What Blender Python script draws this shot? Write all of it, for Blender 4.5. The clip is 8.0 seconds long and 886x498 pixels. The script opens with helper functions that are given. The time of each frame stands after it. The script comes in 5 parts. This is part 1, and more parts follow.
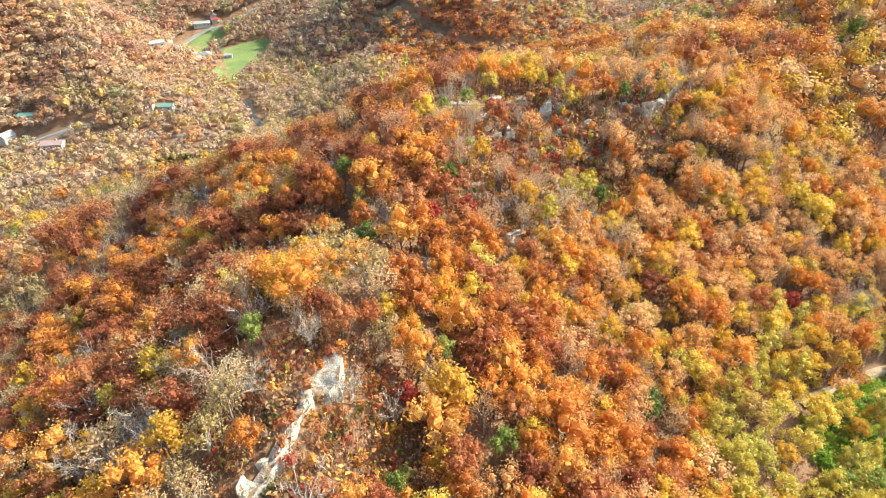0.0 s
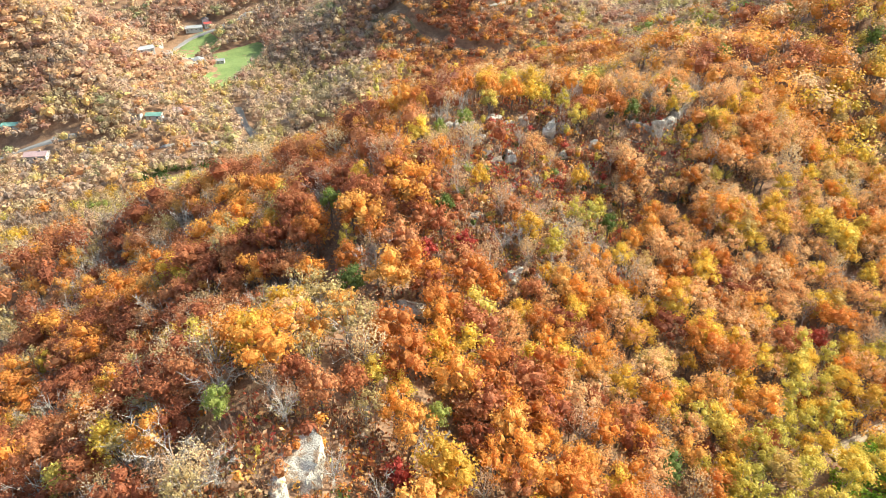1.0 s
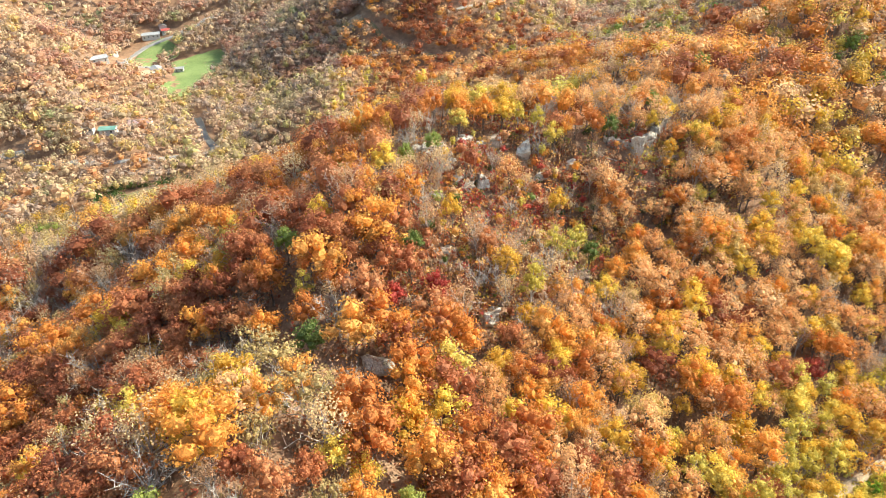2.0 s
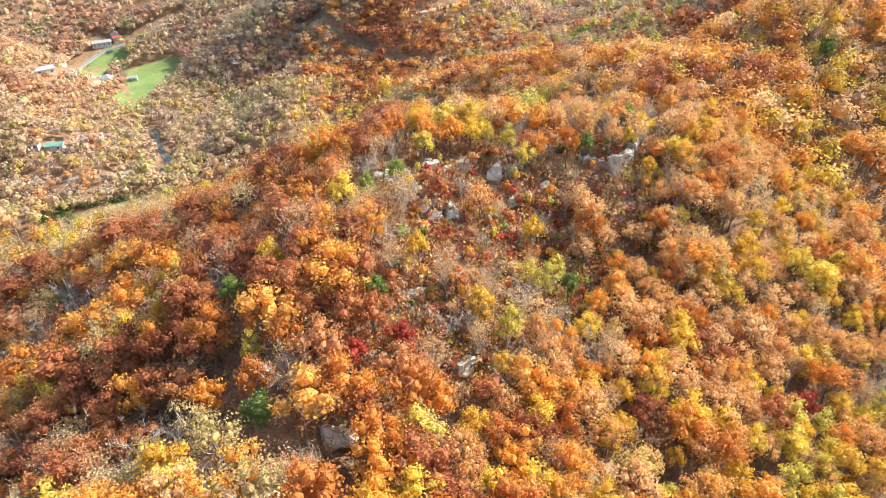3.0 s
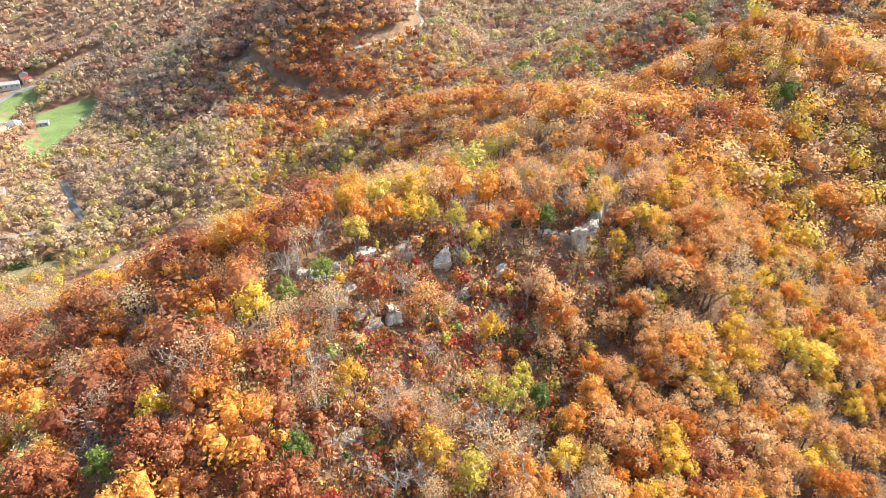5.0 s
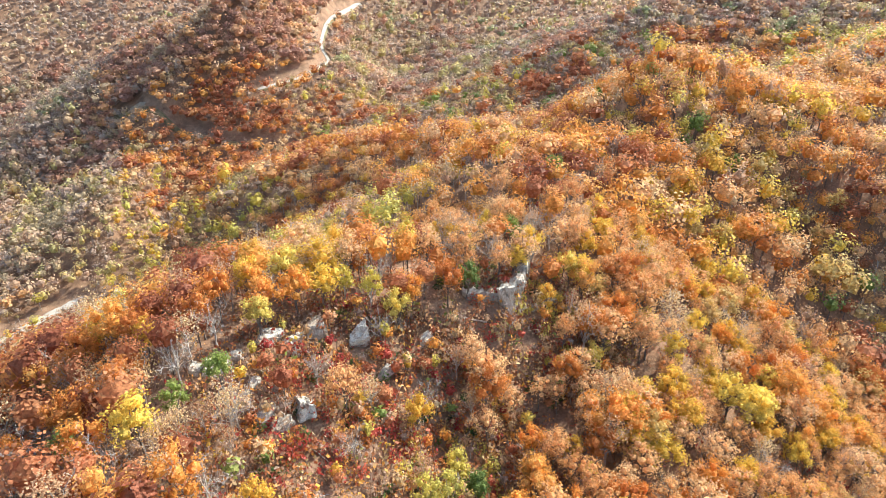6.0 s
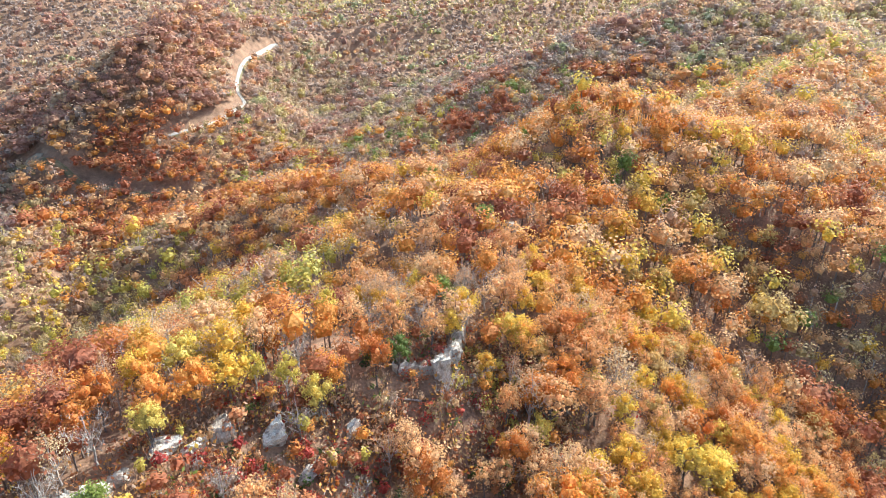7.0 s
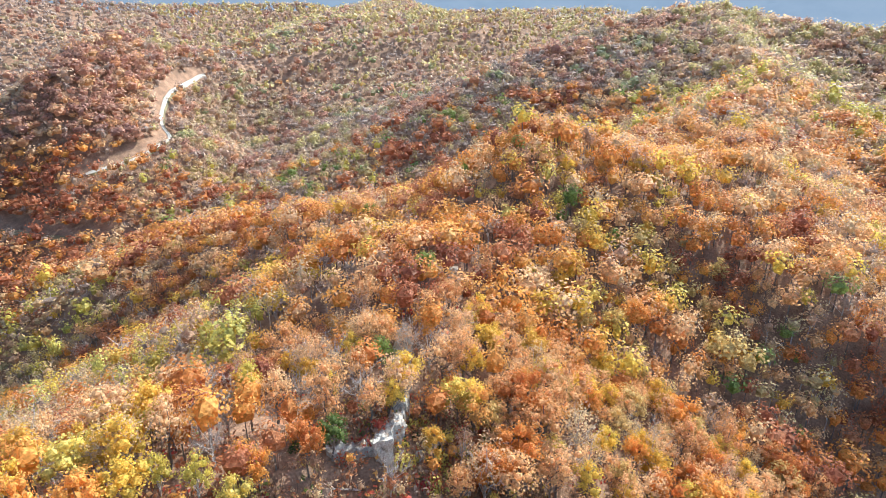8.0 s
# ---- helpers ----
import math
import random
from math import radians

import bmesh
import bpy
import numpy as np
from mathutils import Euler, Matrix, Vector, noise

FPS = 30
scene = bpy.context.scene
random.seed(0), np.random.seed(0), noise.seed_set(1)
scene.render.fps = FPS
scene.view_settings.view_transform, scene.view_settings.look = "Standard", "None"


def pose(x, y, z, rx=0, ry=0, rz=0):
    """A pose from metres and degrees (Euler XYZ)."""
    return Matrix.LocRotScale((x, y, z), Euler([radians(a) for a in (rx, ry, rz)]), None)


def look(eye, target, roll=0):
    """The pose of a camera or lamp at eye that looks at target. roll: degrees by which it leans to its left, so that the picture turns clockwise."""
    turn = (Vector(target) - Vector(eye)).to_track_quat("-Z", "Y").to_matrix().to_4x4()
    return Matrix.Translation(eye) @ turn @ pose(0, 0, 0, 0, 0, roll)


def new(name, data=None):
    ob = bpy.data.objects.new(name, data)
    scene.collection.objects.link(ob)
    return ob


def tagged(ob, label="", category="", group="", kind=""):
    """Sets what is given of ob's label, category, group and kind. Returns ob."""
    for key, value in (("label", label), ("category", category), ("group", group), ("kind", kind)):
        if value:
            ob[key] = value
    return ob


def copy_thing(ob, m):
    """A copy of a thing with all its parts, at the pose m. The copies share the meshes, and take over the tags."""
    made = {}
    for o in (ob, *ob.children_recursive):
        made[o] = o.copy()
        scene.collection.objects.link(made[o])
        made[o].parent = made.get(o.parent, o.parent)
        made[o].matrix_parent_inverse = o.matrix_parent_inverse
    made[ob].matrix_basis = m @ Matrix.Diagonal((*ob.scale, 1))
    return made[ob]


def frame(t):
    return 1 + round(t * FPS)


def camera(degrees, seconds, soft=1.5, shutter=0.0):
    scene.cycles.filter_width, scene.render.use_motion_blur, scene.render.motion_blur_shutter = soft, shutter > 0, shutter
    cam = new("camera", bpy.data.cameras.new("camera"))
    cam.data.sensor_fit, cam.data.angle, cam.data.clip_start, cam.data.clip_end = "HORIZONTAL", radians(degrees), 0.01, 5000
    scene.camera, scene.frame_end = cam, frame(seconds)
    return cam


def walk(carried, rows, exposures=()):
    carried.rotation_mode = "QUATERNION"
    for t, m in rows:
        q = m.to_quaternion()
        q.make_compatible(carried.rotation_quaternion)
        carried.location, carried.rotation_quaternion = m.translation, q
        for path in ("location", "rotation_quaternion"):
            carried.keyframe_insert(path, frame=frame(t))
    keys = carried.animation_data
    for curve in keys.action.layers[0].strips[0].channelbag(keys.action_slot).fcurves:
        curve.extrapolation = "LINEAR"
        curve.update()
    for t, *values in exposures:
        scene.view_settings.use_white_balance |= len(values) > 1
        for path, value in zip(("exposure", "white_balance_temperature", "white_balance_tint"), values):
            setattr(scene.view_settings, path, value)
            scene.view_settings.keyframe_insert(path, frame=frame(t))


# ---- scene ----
cam = camera(69.0, 8.0, soft=0.8)
PATH = [
    (0, (1.317, 0.439, 190.524), (1.295, 2.13, 189.456), -0.4),
    (0.5, (1.51, 7.674, 190.577), (1.489, 9.365, 189.509), -0.4),
    (1, (1.756, 14.897, 190.642), (1.739, 16.588, 189.574), -0.5),
    (1.5, (2.084, 21.909, 190.709), (2.097, 23.598, 189.64), -0.5),
    (1.7, (2.296, 24.712, 190.728), (2.327, 26.402, 189.658), -0.5),
    (2.8, (3.898, 39.735, 190.928), (4.044, 41.417, 189.856), -0.7),
    (3, (4.244, 42.436, 190.943), (4.398, 44.117, 189.87), -0.6),
    (3.5, (5.187, 49.191, 190.958), (5.364, 50.87, 189.885), -0.6),
    (4, (6.213, 55.977, 191.002), (6.413, 57.657, 189.936), -0.5),
    (4.2, (6.649, 58.654, 191.03), (6.858, 60.339, 189.973), -0.5),
    (5.3, (9.432, 72.777, 191.476), (9.824, 74.468, 190.482), -0.2),
    (5.5, (10.157, 75.364, 191.508), (10.602, 77.051, 190.53), -0.2),
    (6, (12.459, 81.746, 191.599), (13.025, 83.42, 190.662), -0.2),
    (6.5, (15.202, 87.887, 191.638), (15.885, 89.542, 190.746), -0.2),
    (7, (18.272, 93.867, 191.645), (19.049, 95.503, 190.798), -0.2),
    (7.5, (21.643, 99.744, 191.66), (22.507, 101.357, 190.852), -0.2),
    (8, (25.198, 105.562, 191.672), (26.144, 107.142, 190.892), -0.1),
]
walk(cam, [(t, look(eye, target, roll)) for t, eye, target, roll in PATH], [(0, 1.15, 6750, 0), (3.5, 1.2, 6600, 2), (5.5, 1.2, 6250, 4), (8, 1.12, 5550, 5)])

# ---- world, sun, exposure ----
SUN_AZ = radians(66)      # clockwise from +y
SUN_EL = radians(37)
world = bpy.data.worlds.new("sky")
scene.world = world
world.use_nodes = True
wn = world.node_tree.nodes
sky = wn.new("ShaderNodeTexSky")
sky.sky_type = "NISHITA"
sky.sun_disc = False
sky.sun_elevation = SUN_EL
sky.sun_rotation = SUN_AZ
sky.air_density, sky.dust_density = 1.0, 2.5
wn["Background"].inputs["Strength"].default_value = 0.15
world.node_tree.links.new(sky.outputs[0], wn["Background"].inputs["Color"])
sun_data = bpy.data.lights.new("sun", "SUN")
sun_data.energy, sun_data.angle, sun_data.color = 4.2, radians(0.6), (1.0, 0.93, 0.80)
sun = new("sun", sun_data)
sun_to = Vector((math.sin(SUN_AZ) * math.cos(SUN_EL), math.cos(SUN_AZ) * math.cos(SUN_EL), math.sin(SUN_EL)))
sun.matrix_world = look(sun_to * 900, (0, 0, 0))

# ---- materials ----


def node_mat(name):
    m = bpy.data.materials.new(name)
    m.use_nodes = True
    nt = m.node_tree
    return m, nt, nt.nodes["Principled BSDF"]


def ramp(nt, stops):
    r = nt.nodes.new("ShaderNodeValToRGB")
    els = r.color_ramp.elements
    while len(els) < len(stops):
        els.new(0.5)
    for e, (p, c) in zip(els, stops):
        e.position, e.color = p, (*c, 1)
    return r


def leaf_mat(name, colours, tone="object", through_share=0.45):
    """Foliage: one tone a tree, lighter and darker from spray to spray, light shining through."""
    m, nt, bsdf = node_mat(name)
    L = nt.links.new
    if tone == "object":
        info = nt.nodes.new("ShaderNodeObjectInfo")
        src = info.outputs["Random"]
    else:
        info = nt.nodes.new("ShaderNodeAttribute")
        info.attribute_name = "tone"
        src = info.outputs["Fac"]
    n = len(colours)
    r = ramp(nt, [(i / (n - 1), c) for i, c in enumerate(colours)])
    geo = nt.nodes.new("ShaderNodeNewGeometry")
    mix = nt.nodes.new("ShaderNodeMath")
    mix.operation = "MULTIPLY_ADD"
    L(geo.outputs["Random Per Island"], mix.inputs[0])
    mix.inputs[1].default_value = 0.22
    sub = nt.nodes.new("ShaderNodeMath")
    sub.operation = "SUBTRACT"
    L(src, sub.inputs[0])
    sub.inputs[1].default_value = 0.11
    L(sub.outputs[0], mix.inputs[2])
    L(mix.outputs[0], r.inputs[0])
    hsv = nt.nodes.new("ShaderNodeHueSaturation")
    hsv.inputs["Saturation"].default_value = 0.97
    val = nt.nodes.new("ShaderNodeMapRange")
    L(geo.outputs["Random Per Island"], val.inputs[0])
    val.inputs[3].default_value, val.inputs[4].default_value = 1.2, 0.8
    spot = nt.nodes.new("ShaderNodeTexNoise")
    spot.inputs["Scale"].default_value, spot.inputs["Detail"].default_value = (5.0, 3) if tone == "object" else (2.2, 3)
    L(geo.outputs["Position"], spot.inputs["Vector"])
    grain = nt.nodes.new("ShaderNodeMapRange")
    grain.inputs[1].default_value, grain.inputs[2].default_value = 0.33, 0.67
    grain.inputs[3].default_value, grain.inputs[4].default_value = 0.72, 1.28
    L(spot.outputs[0], grain.inputs[0])
    both = nt.nodes.new("ShaderNodeMath")
    both.operation = "MULTIPLY"
    L(val.outputs[0], both.inputs[0])
    L(grain.outputs[0], both.inputs[1])
    L(both.outputs[0], hsv.inputs["Value"])
    L(r.outputs[0], hsv.inputs["Color"])
    L(hsv.outputs[0], bsdf.inputs["Base Color"])
    bsdf.inputs["Roughness"].default_value = 0.62
    bsdf.inputs["Specular IOR Level"].default_value = 0.25
    tr = nt.nodes.new("ShaderNodeBsdfTranslucent")
    L(hsv.outputs[0], tr.inputs["Color"])
    ms = nt.nodes.new("ShaderNodeMixShader")
    ms.inputs[0].default_value = through_share
    L(bsdf.outputs[0], ms.inputs[1])
    L(tr.outputs[0], ms.inputs[2])
    L(ms.outputs[0], nt.nodes["Material Output"].inputs[0])
    return m


def surface(name, stops, scale=1.0, rough=0.85, bump=0.3, detail=8, metal=0.0, second=None):
    """A surface of mottled colours in world size, with a finer grain and relief."""
    m, nt, bsdf = node_mat(name)
    L = nt.links.new
    co = nt.nodes.new("ShaderNodeNewGeometry")
    n1 = nt.nodes.new("ShaderNodeTexNoise")
    n1.inputs["Scale"].default_value, n1.inputs["Detail"].default_value = scale, detail
    n1.inputs["Roughness"].default_value = 0.68
    L(co.outputs["Position"], n1.inputs["Vector"])
    r = ramp(nt, stops)
    L(n1.outputs[0], r.inputs[0])
    out = r.outputs[0]
    n2 = nt.nodes.new("ShaderNodeTexNoise")
    n2.inputs["Scale"].default_value, n2.inputs["Detail"].default_value = second or scale * 9, 4
    L(co.outputs["Position"], n2.inputs["Vector"])
    hsv = nt.nodes.new("ShaderNodeHueSaturation")
    mr = nt.nodes.new("ShaderNodeMapRange")
    mr.inputs[1].default_value, mr.inputs[2].default_value = 0.3, 0.7
    mr.inputs[3].default_value, mr.inputs[4].default_value = 0.72, 1.25
    L(n2.outputs[0], mr.inputs[0])
    L(mr.outputs[0], hsv.inputs["Value"])
    L(out, hsv.inputs["Color"])
    L(hsv.outputs[0], bsdf.inputs["Base Color"])
    bsdf.inputs["Roughness"].default_value = rough
    bsdf.inputs["Metallic"].default_value = metal
    bsdf.inputs["Specular IOR Level"].default_value = 0.3
    b = nt.nodes.new("ShaderNodeBump")
    b.inputs["Strength"].default_value, b.inputs["Distance"].default_value = bump, 0.25
    L(n2.outputs[0], b.inputs["Height"])
    L(b.outputs[0], bsdf.inputs["Normal"])
    return m


LEAF = {
    "orange": [(0.52, 0.19, 0.042), (0.66, 0.27, 0.048), (0.73, 0.355, 0.060), (0.70, 0.385, 0.10)],
    "rust": [(0.30, 0.095, 0.045), (0.40, 0.132, 0.055), (0.48, 0.185, 0.072), (0.54, 0.245, 0.10)],
    "tan": [(0.466, 0.286, 0.174), (0.582, 0.360, 0.202), (0.640, 0.424, 0.202), (0.660, 0.498, 0.280)],
    "gold": [(0.582, 0.339, 0.050), (0.698, 0.445, 0.056), (0.737, 0.530, 0.078), (0.679, 0.551, 0.134)],
    "yellow": [(0.50, 0.39, 0.07), (0.57, 0.46, 0.08), (0.61, 0.51, 0.11), (0.50, 0.46, 0.12)],
    "olive": [(0.40, 0.30, 0.13), (0.47, 0.355, 0.15), (0.52, 0.40, 0.17), (0.55, 0.41, 0.21)],
    "green": [(0.14, 0.19, 0.05), (0.21, 0.27, 0.06), (0.29, 0.34, 0.08), (0.37, 0.39, 0.10)],
    "red": [(0.349, 0.048, 0.039), (0.446, 0.064, 0.045), (0.524, 0.101, 0.056), (0.563, 0.148, 0.078)],
    "peach": [(0.62, 0.32, 0.125), (0.69, 0.385, 0.15), (0.74, 0.44, 0.19), (0.71, 0.47, 0.24)],
    "gray": [(0.31, 0.215, 0.16), (0.36, 0.25, 0.18), (0.40, 0.285, 0.205), (0.44, 0.315, 0.22)],
    "pale": [(0.56, 0.39, 0.13), (0.60, 0.43, 0.14), (0.63, 0.46, 0.17), (0.60, 0.40, 0.16)],
}
LEAF_MAT = {k: leaf_mat("leaves_" + k, c) for k, c in LEAF.items()}
LEAF_CORE = {k: leaf_mat("inner_leaves_" + k, c) for k, c in LEAF.items()}
FAR_LEAF = {k: [tuple(a * 0.64 + b * 0.36 for a, b in zip(c, (0.51, 0.41, 0.345))) for c in cs] for k, cs in LEAF.items()}  # distance haze put into the leaf colours: a third pale gray-tan
FAR_MAT = {k: leaf_mat("hazed_leaves_" + k, c, "mesh") for k, c in FAR_LEAF.items()}
WOOD_MAT = {k: leaf_mat("woods_" + k, c, "mesh") for k, c in LEAF.items()}
BARK = surface("bark", [(0.3, (0.10, 0.08, 0.065)), (0.55, (0.20, 0.165, 0.14)), (0.75, (0.34, 0.30, 0.26))], 1.2, 0.9, 0.4)
PALE_BARK = surface("pale_bark", [(0.3, (0.30, 0.26, 0.225)), (0.55, (0.47, 0.425, 0.375)), (0.75, (0.62, 0.575, 0.51))], 1.2, 0.9, 0.4)
ROCK = surface("sandstone", [(0.30, (0.15, 0.125, 0.10)), (0.44, (0.33, 0.285, 0.23)), (0.56, (0.47, 0.42, 0.35)), (0.72, (0.39, 0.30, 0.21))], 0.45, 0.9, 0.6)
WHITE_ROCK = surface("bleached_sandstone", [(0.34, (0.20, 0.165, 0.125)), (0.42, (0.44, 0.395, 0.33)), (0.54, (0.58, 0.545, 0.465)), (0.66, (0.51, 0.465, 0.385)), (0.76, (0.38, 0.28, 0.20))], 0.55, 0.9, 0.7)


def littered(m):
    """Fallen leaves lie on the flatter tops of a rock."""
    nt = m.node_tree
    bsdf = nt.nodes["Principled BSDF"]
    geo = nt.nodes.new("ShaderNodeNewGeometry")
    sep = nt.nodes.new("ShaderNodeSeparateXYZ")
    nt.links.new(geo.outputs["Normal"], sep.inputs[0])
    nz = nt.nodes.new("ShaderNodeTexNoise")
    nz.inputs["Scale"].default_value, nz.inputs["Detail"].default_value = 0.7, 6
    nt.links.new(geo.outputs["Position"], nz.inputs["Vector"])
    add = nt.nodes.new("ShaderNodeMath")
    nt.links.new(sep.outputs["Z"], add.inputs[0])
    nt.links.new(nz.outputs[0], add.inputs[1])
    mr = nt.nodes.new("ShaderNodeMapRange")
    mr.inputs[1].default_value, mr.inputs[2].default_value = 1.42, 1.55
    nt.links.new(add.outputs[0], mr.inputs[0])
    mix = nt.nodes.new("ShaderNodeMix")
    mix.data_type = "RGBA"
    nt.links.new(mr.outputs[0], mix.inputs[0])
    nt.links.new(bsdf.inputs["Base Color"].links[0].from_socket, mix.inputs[6])
    mix.inputs[7].default_value = (0.27, 0.18, 0.12, 1)
    nt.links.new(mix.outputs[2], bsdf.inputs["Base Color"])


littered(ROCK)
littered(WHITE_ROCK)
GRASS = surface("grass", [(0.3, (0.13, 0.19, 0.06)), (0.5, (0.19, 0.25, 0.085)), (0.7, (0.26, 0.29, 0.12))], 0.035, 0.95, 0.3, second=0.9)
DRY_GRASS = surface("dry_grass", [(0.3, (0.13, 0.115, 0.055)), (0.5, (0.20, 0.165, 0.085)), (0.7, (0.27, 0.225, 0.125))], 0.09, 0.95, 0.3, second=0.9)
ASPHALT = surface("asphalt", [(0.3, (0.20, 0.195, 0.19)), (0.7, (0.31, 0.30, 0.29))], 0.2, 0.9, 0.1, second=2)
DIRT = surface("sandy_dirt", [(0.3, (0.25, 0.17, 0.10)), (0.5, (0.36, 0.27, 0.18)), (0.7, (0.46, 0.37, 0.27))], 0.3, 0.95, 0.3)
GRAVEL = surface("pale_gravel", [(0.3, (0.34, 0.30, 0.24)), (0.5, (0.44, 0.40, 0.34)), (0.7, (0.54, 0.50, 0.43))], 0.3, 0.95, 0.3)
WATER = surface("creek_water", [(0.3, (0.11, 0.105, 0.09)), (0.7, (0.18, 0.17, 0.15))], 0.3, 0.35, 0.1)
ROOF_METAL = surface("weathered_metal_roof", [(0.3, (0.26, 0.27, 0.28)), (0.7, (0.40, 0.40, 0.40))], 0.6, 0.55, 0.05, metal=0.0)
ROOF_DARK = surface("dark_shingle_roof", [(0.3, (0.14, 0.13, 0.13)), (0.7, (0.24, 0.22, 0.21))], 0.6, 0.9, 0.2)
ROOF_RED = surface("red_metal_roof", [(0.3, (0.34, 0.06, 0.05)), (0.7, (0.44, 0.10, 0.08))], 0.6, 0.5, 0.1)
ROOF_PINK = surface("pinkish_roof", [(0.3, (0.34, 0.23, 0.23)), (0.7, (0.42, 0.30, 0.30))], 0.6, 0.6, 0.1)
ROOF_TEAL = surface("green_metal_roof", [(0.3, (0.12, 0.26, 0.22)), (0.7, (0.20, 0.36, 0.30))], 0.6, 0.5, 0.1)
SIDING = surface("white_siding", [(0.3, (0.46, 0.45, 0.43)), (0.7, (0.58, 0.57, 0.55))], 0.8, 0.7, 0.1)
WINDOW = surface("window_glass", [(0.3, (0.03, 0.035, 0.04)), (0.7, (0.06, 0.07, 0.08))], 0.8, 0.1, 0.0)
CAR_DARK = surface("dark_car_paint", [(0.3, (0.03, 0.03, 0.04)), (0.7, (0.06, 0.06, 0.07))], 0.8, 0.25, 0.0)
CAR_WHITE = surface("white_car_paint", [(0.3, (0.68, 0.68, 0.68)), (0.7, (0.76, 0.76, 0.76))], 0.8, 0.25, 0.0)
CAR_RED = surface("red_car_paint", [(0.3, (0.40, 0.03, 0.03)), (0.7, (0.48, 0.05, 0.04))], 0.8, 0.25, 0.0)
TYRE = surface("rubber", [(0.3, (0.02, 0.02, 0.02)), (0.7, (0.04, 0.04, 0.04))], 2, 0.9, 0.0)
TWIG = surface("brush_twigs", [(0.3, (0.15, 0.09, 0.06)), (0.7, (0.32, 0.20, 0.14))], 1.0, 0.9, 0.2)
LITTER = surface("leaf_litter", [(0.28, (0.12, 0.072, 0.045)), (0.44, (0.22, 0.13, 0.08)), (0.56, (0.30, 0.18, 0.11)), (0.72, (0.38, 0.255, 0.165))], 0.16, 0.95, 0.6, second=2.2)

FAR_WOODS = surface("far_wooded_land", [(0.3, (0.16, 0.14, 0.115)), (0.45, (0.22, 0.19, 0.145)), (0.56, (0.26, 0.22, 0.16)), (0.7, (0.30, 0.22, 0.16))], 0.03, 0.95, 1.0, second=0.12)

# ---- the lie of the land ----
RIDGES = []


def ridge(left, right, *nodes):
    """A crest line through nodes, falling off with one slope on its left and one on its right."""
    RIDGES.append((left, right, nodes))


# main crest, falling to the south, with the outcrops on it
ridge(0.62, 0.59, (-75, -60, 100), (-31, 30, 117), (-22, 78, 125), (-13, 106, 122), (-13, 128, 127), (14, 181, 130), (75, 197, 125), (85, 227, 131), (122, 230, 125), (153, 246, 122), (214, 232, 128), (291, 293, 131), (386, 343, 136), (450, 420, 150), (500, 470, 158), (620, 560, 152))
# north-west spur
ridge(0.46, 0.80, (-1, 176, 130), (-34, 188, 110), (-60, 191, 102), (-80, 192, 95), (-107, 196, 80), (-150, 208, 57))
# north spur
ridge(0.63, 0.36, (150, 264, 143), (134, 315, 105), (105, 337, 99), (78, 380, 86), (32, 410, 66), (-4, 440, 42))
# long hill behind
ridge(0.31, 0.52, (500, 470, 158), (455, 492, 158), (400, 487, 147), (340, 492, 135), (285, 525, 104), (220, 560, 64), (180, 590, 46))
# knob above the hill road
ridge(0.78, 1.15, (-80, 520, 49), (-22, 536, 84), (27, 574, 132), (50, 610, 145), (70, 640, 147), (105, 676, 136), (150, 705, 124), (188, 730, 119), (300, 760, 122), (420, 800, 130), (600, 870, 136))
ridge(0.61, 0.61, (40, 579, 120), (-22, 614, 110), (-55, 625, 90), (-100, 640, 64), (-135, 655, 40))
# hills west of the valley
ridge(0.52, 0.56, (-165, 388, 38), (-204, 414, 54), (-238, 433, 62), (-283, 504, 83), (-381, 523, 112), (-500, 560, 130))
ridge(0.54, 0.54, (-260, 700, 40), (-309, 679, 72), (-400, 700, 110), (-560, 760, 140))
ridge(0.66, 0.60, (8, 505, 46), (-5, 485, 48), (-43, 467, 60), (-55, 419, 54))
ridge(0.47, 0.50, (500, 470, 157), (540, 380, 148), (585, 280, 140), (650, 160, 130))
# wooded plateau and a far western hill
ridge(0.34, 0.34, (200, 800, 122), (330, 870, 134), (500, 920, 138), (760, 960, 132), (1000, 1000, 130))
ridge(0.30, 0.30, (330, 870, 134), (400, 1000, 142), (560, 1175, 146), (720, 1330, 140))
ridge(0.40, 0.40, (420, 1190, 142), (300, 1170, 144), (180, 1120, 146), (100, 1060, 154), (30, 1020, 168), (-60, 1000, 188), (-200, 985, 180), (-400, 1000, 196), (-620, 1000, 205))
ridge(0.55, 0.55, (420, 330, 120), (330, 220, 104), (260, 150, 84), (200, 90, 66))
KNOLLS = [(27, 170, 1.5, 14), (-17, 69, 4, 14), (172, 180, 6, 18), (-87, 164, -5, 25), (36, 146, -4, 18), (-127, 183, 2, 20),
          (58, 178, 2, 12), (-190, 549, -4, 60), (-200, 431, -5, 30), (-5, 66, -5, 12)]
FLOOR = 30.0


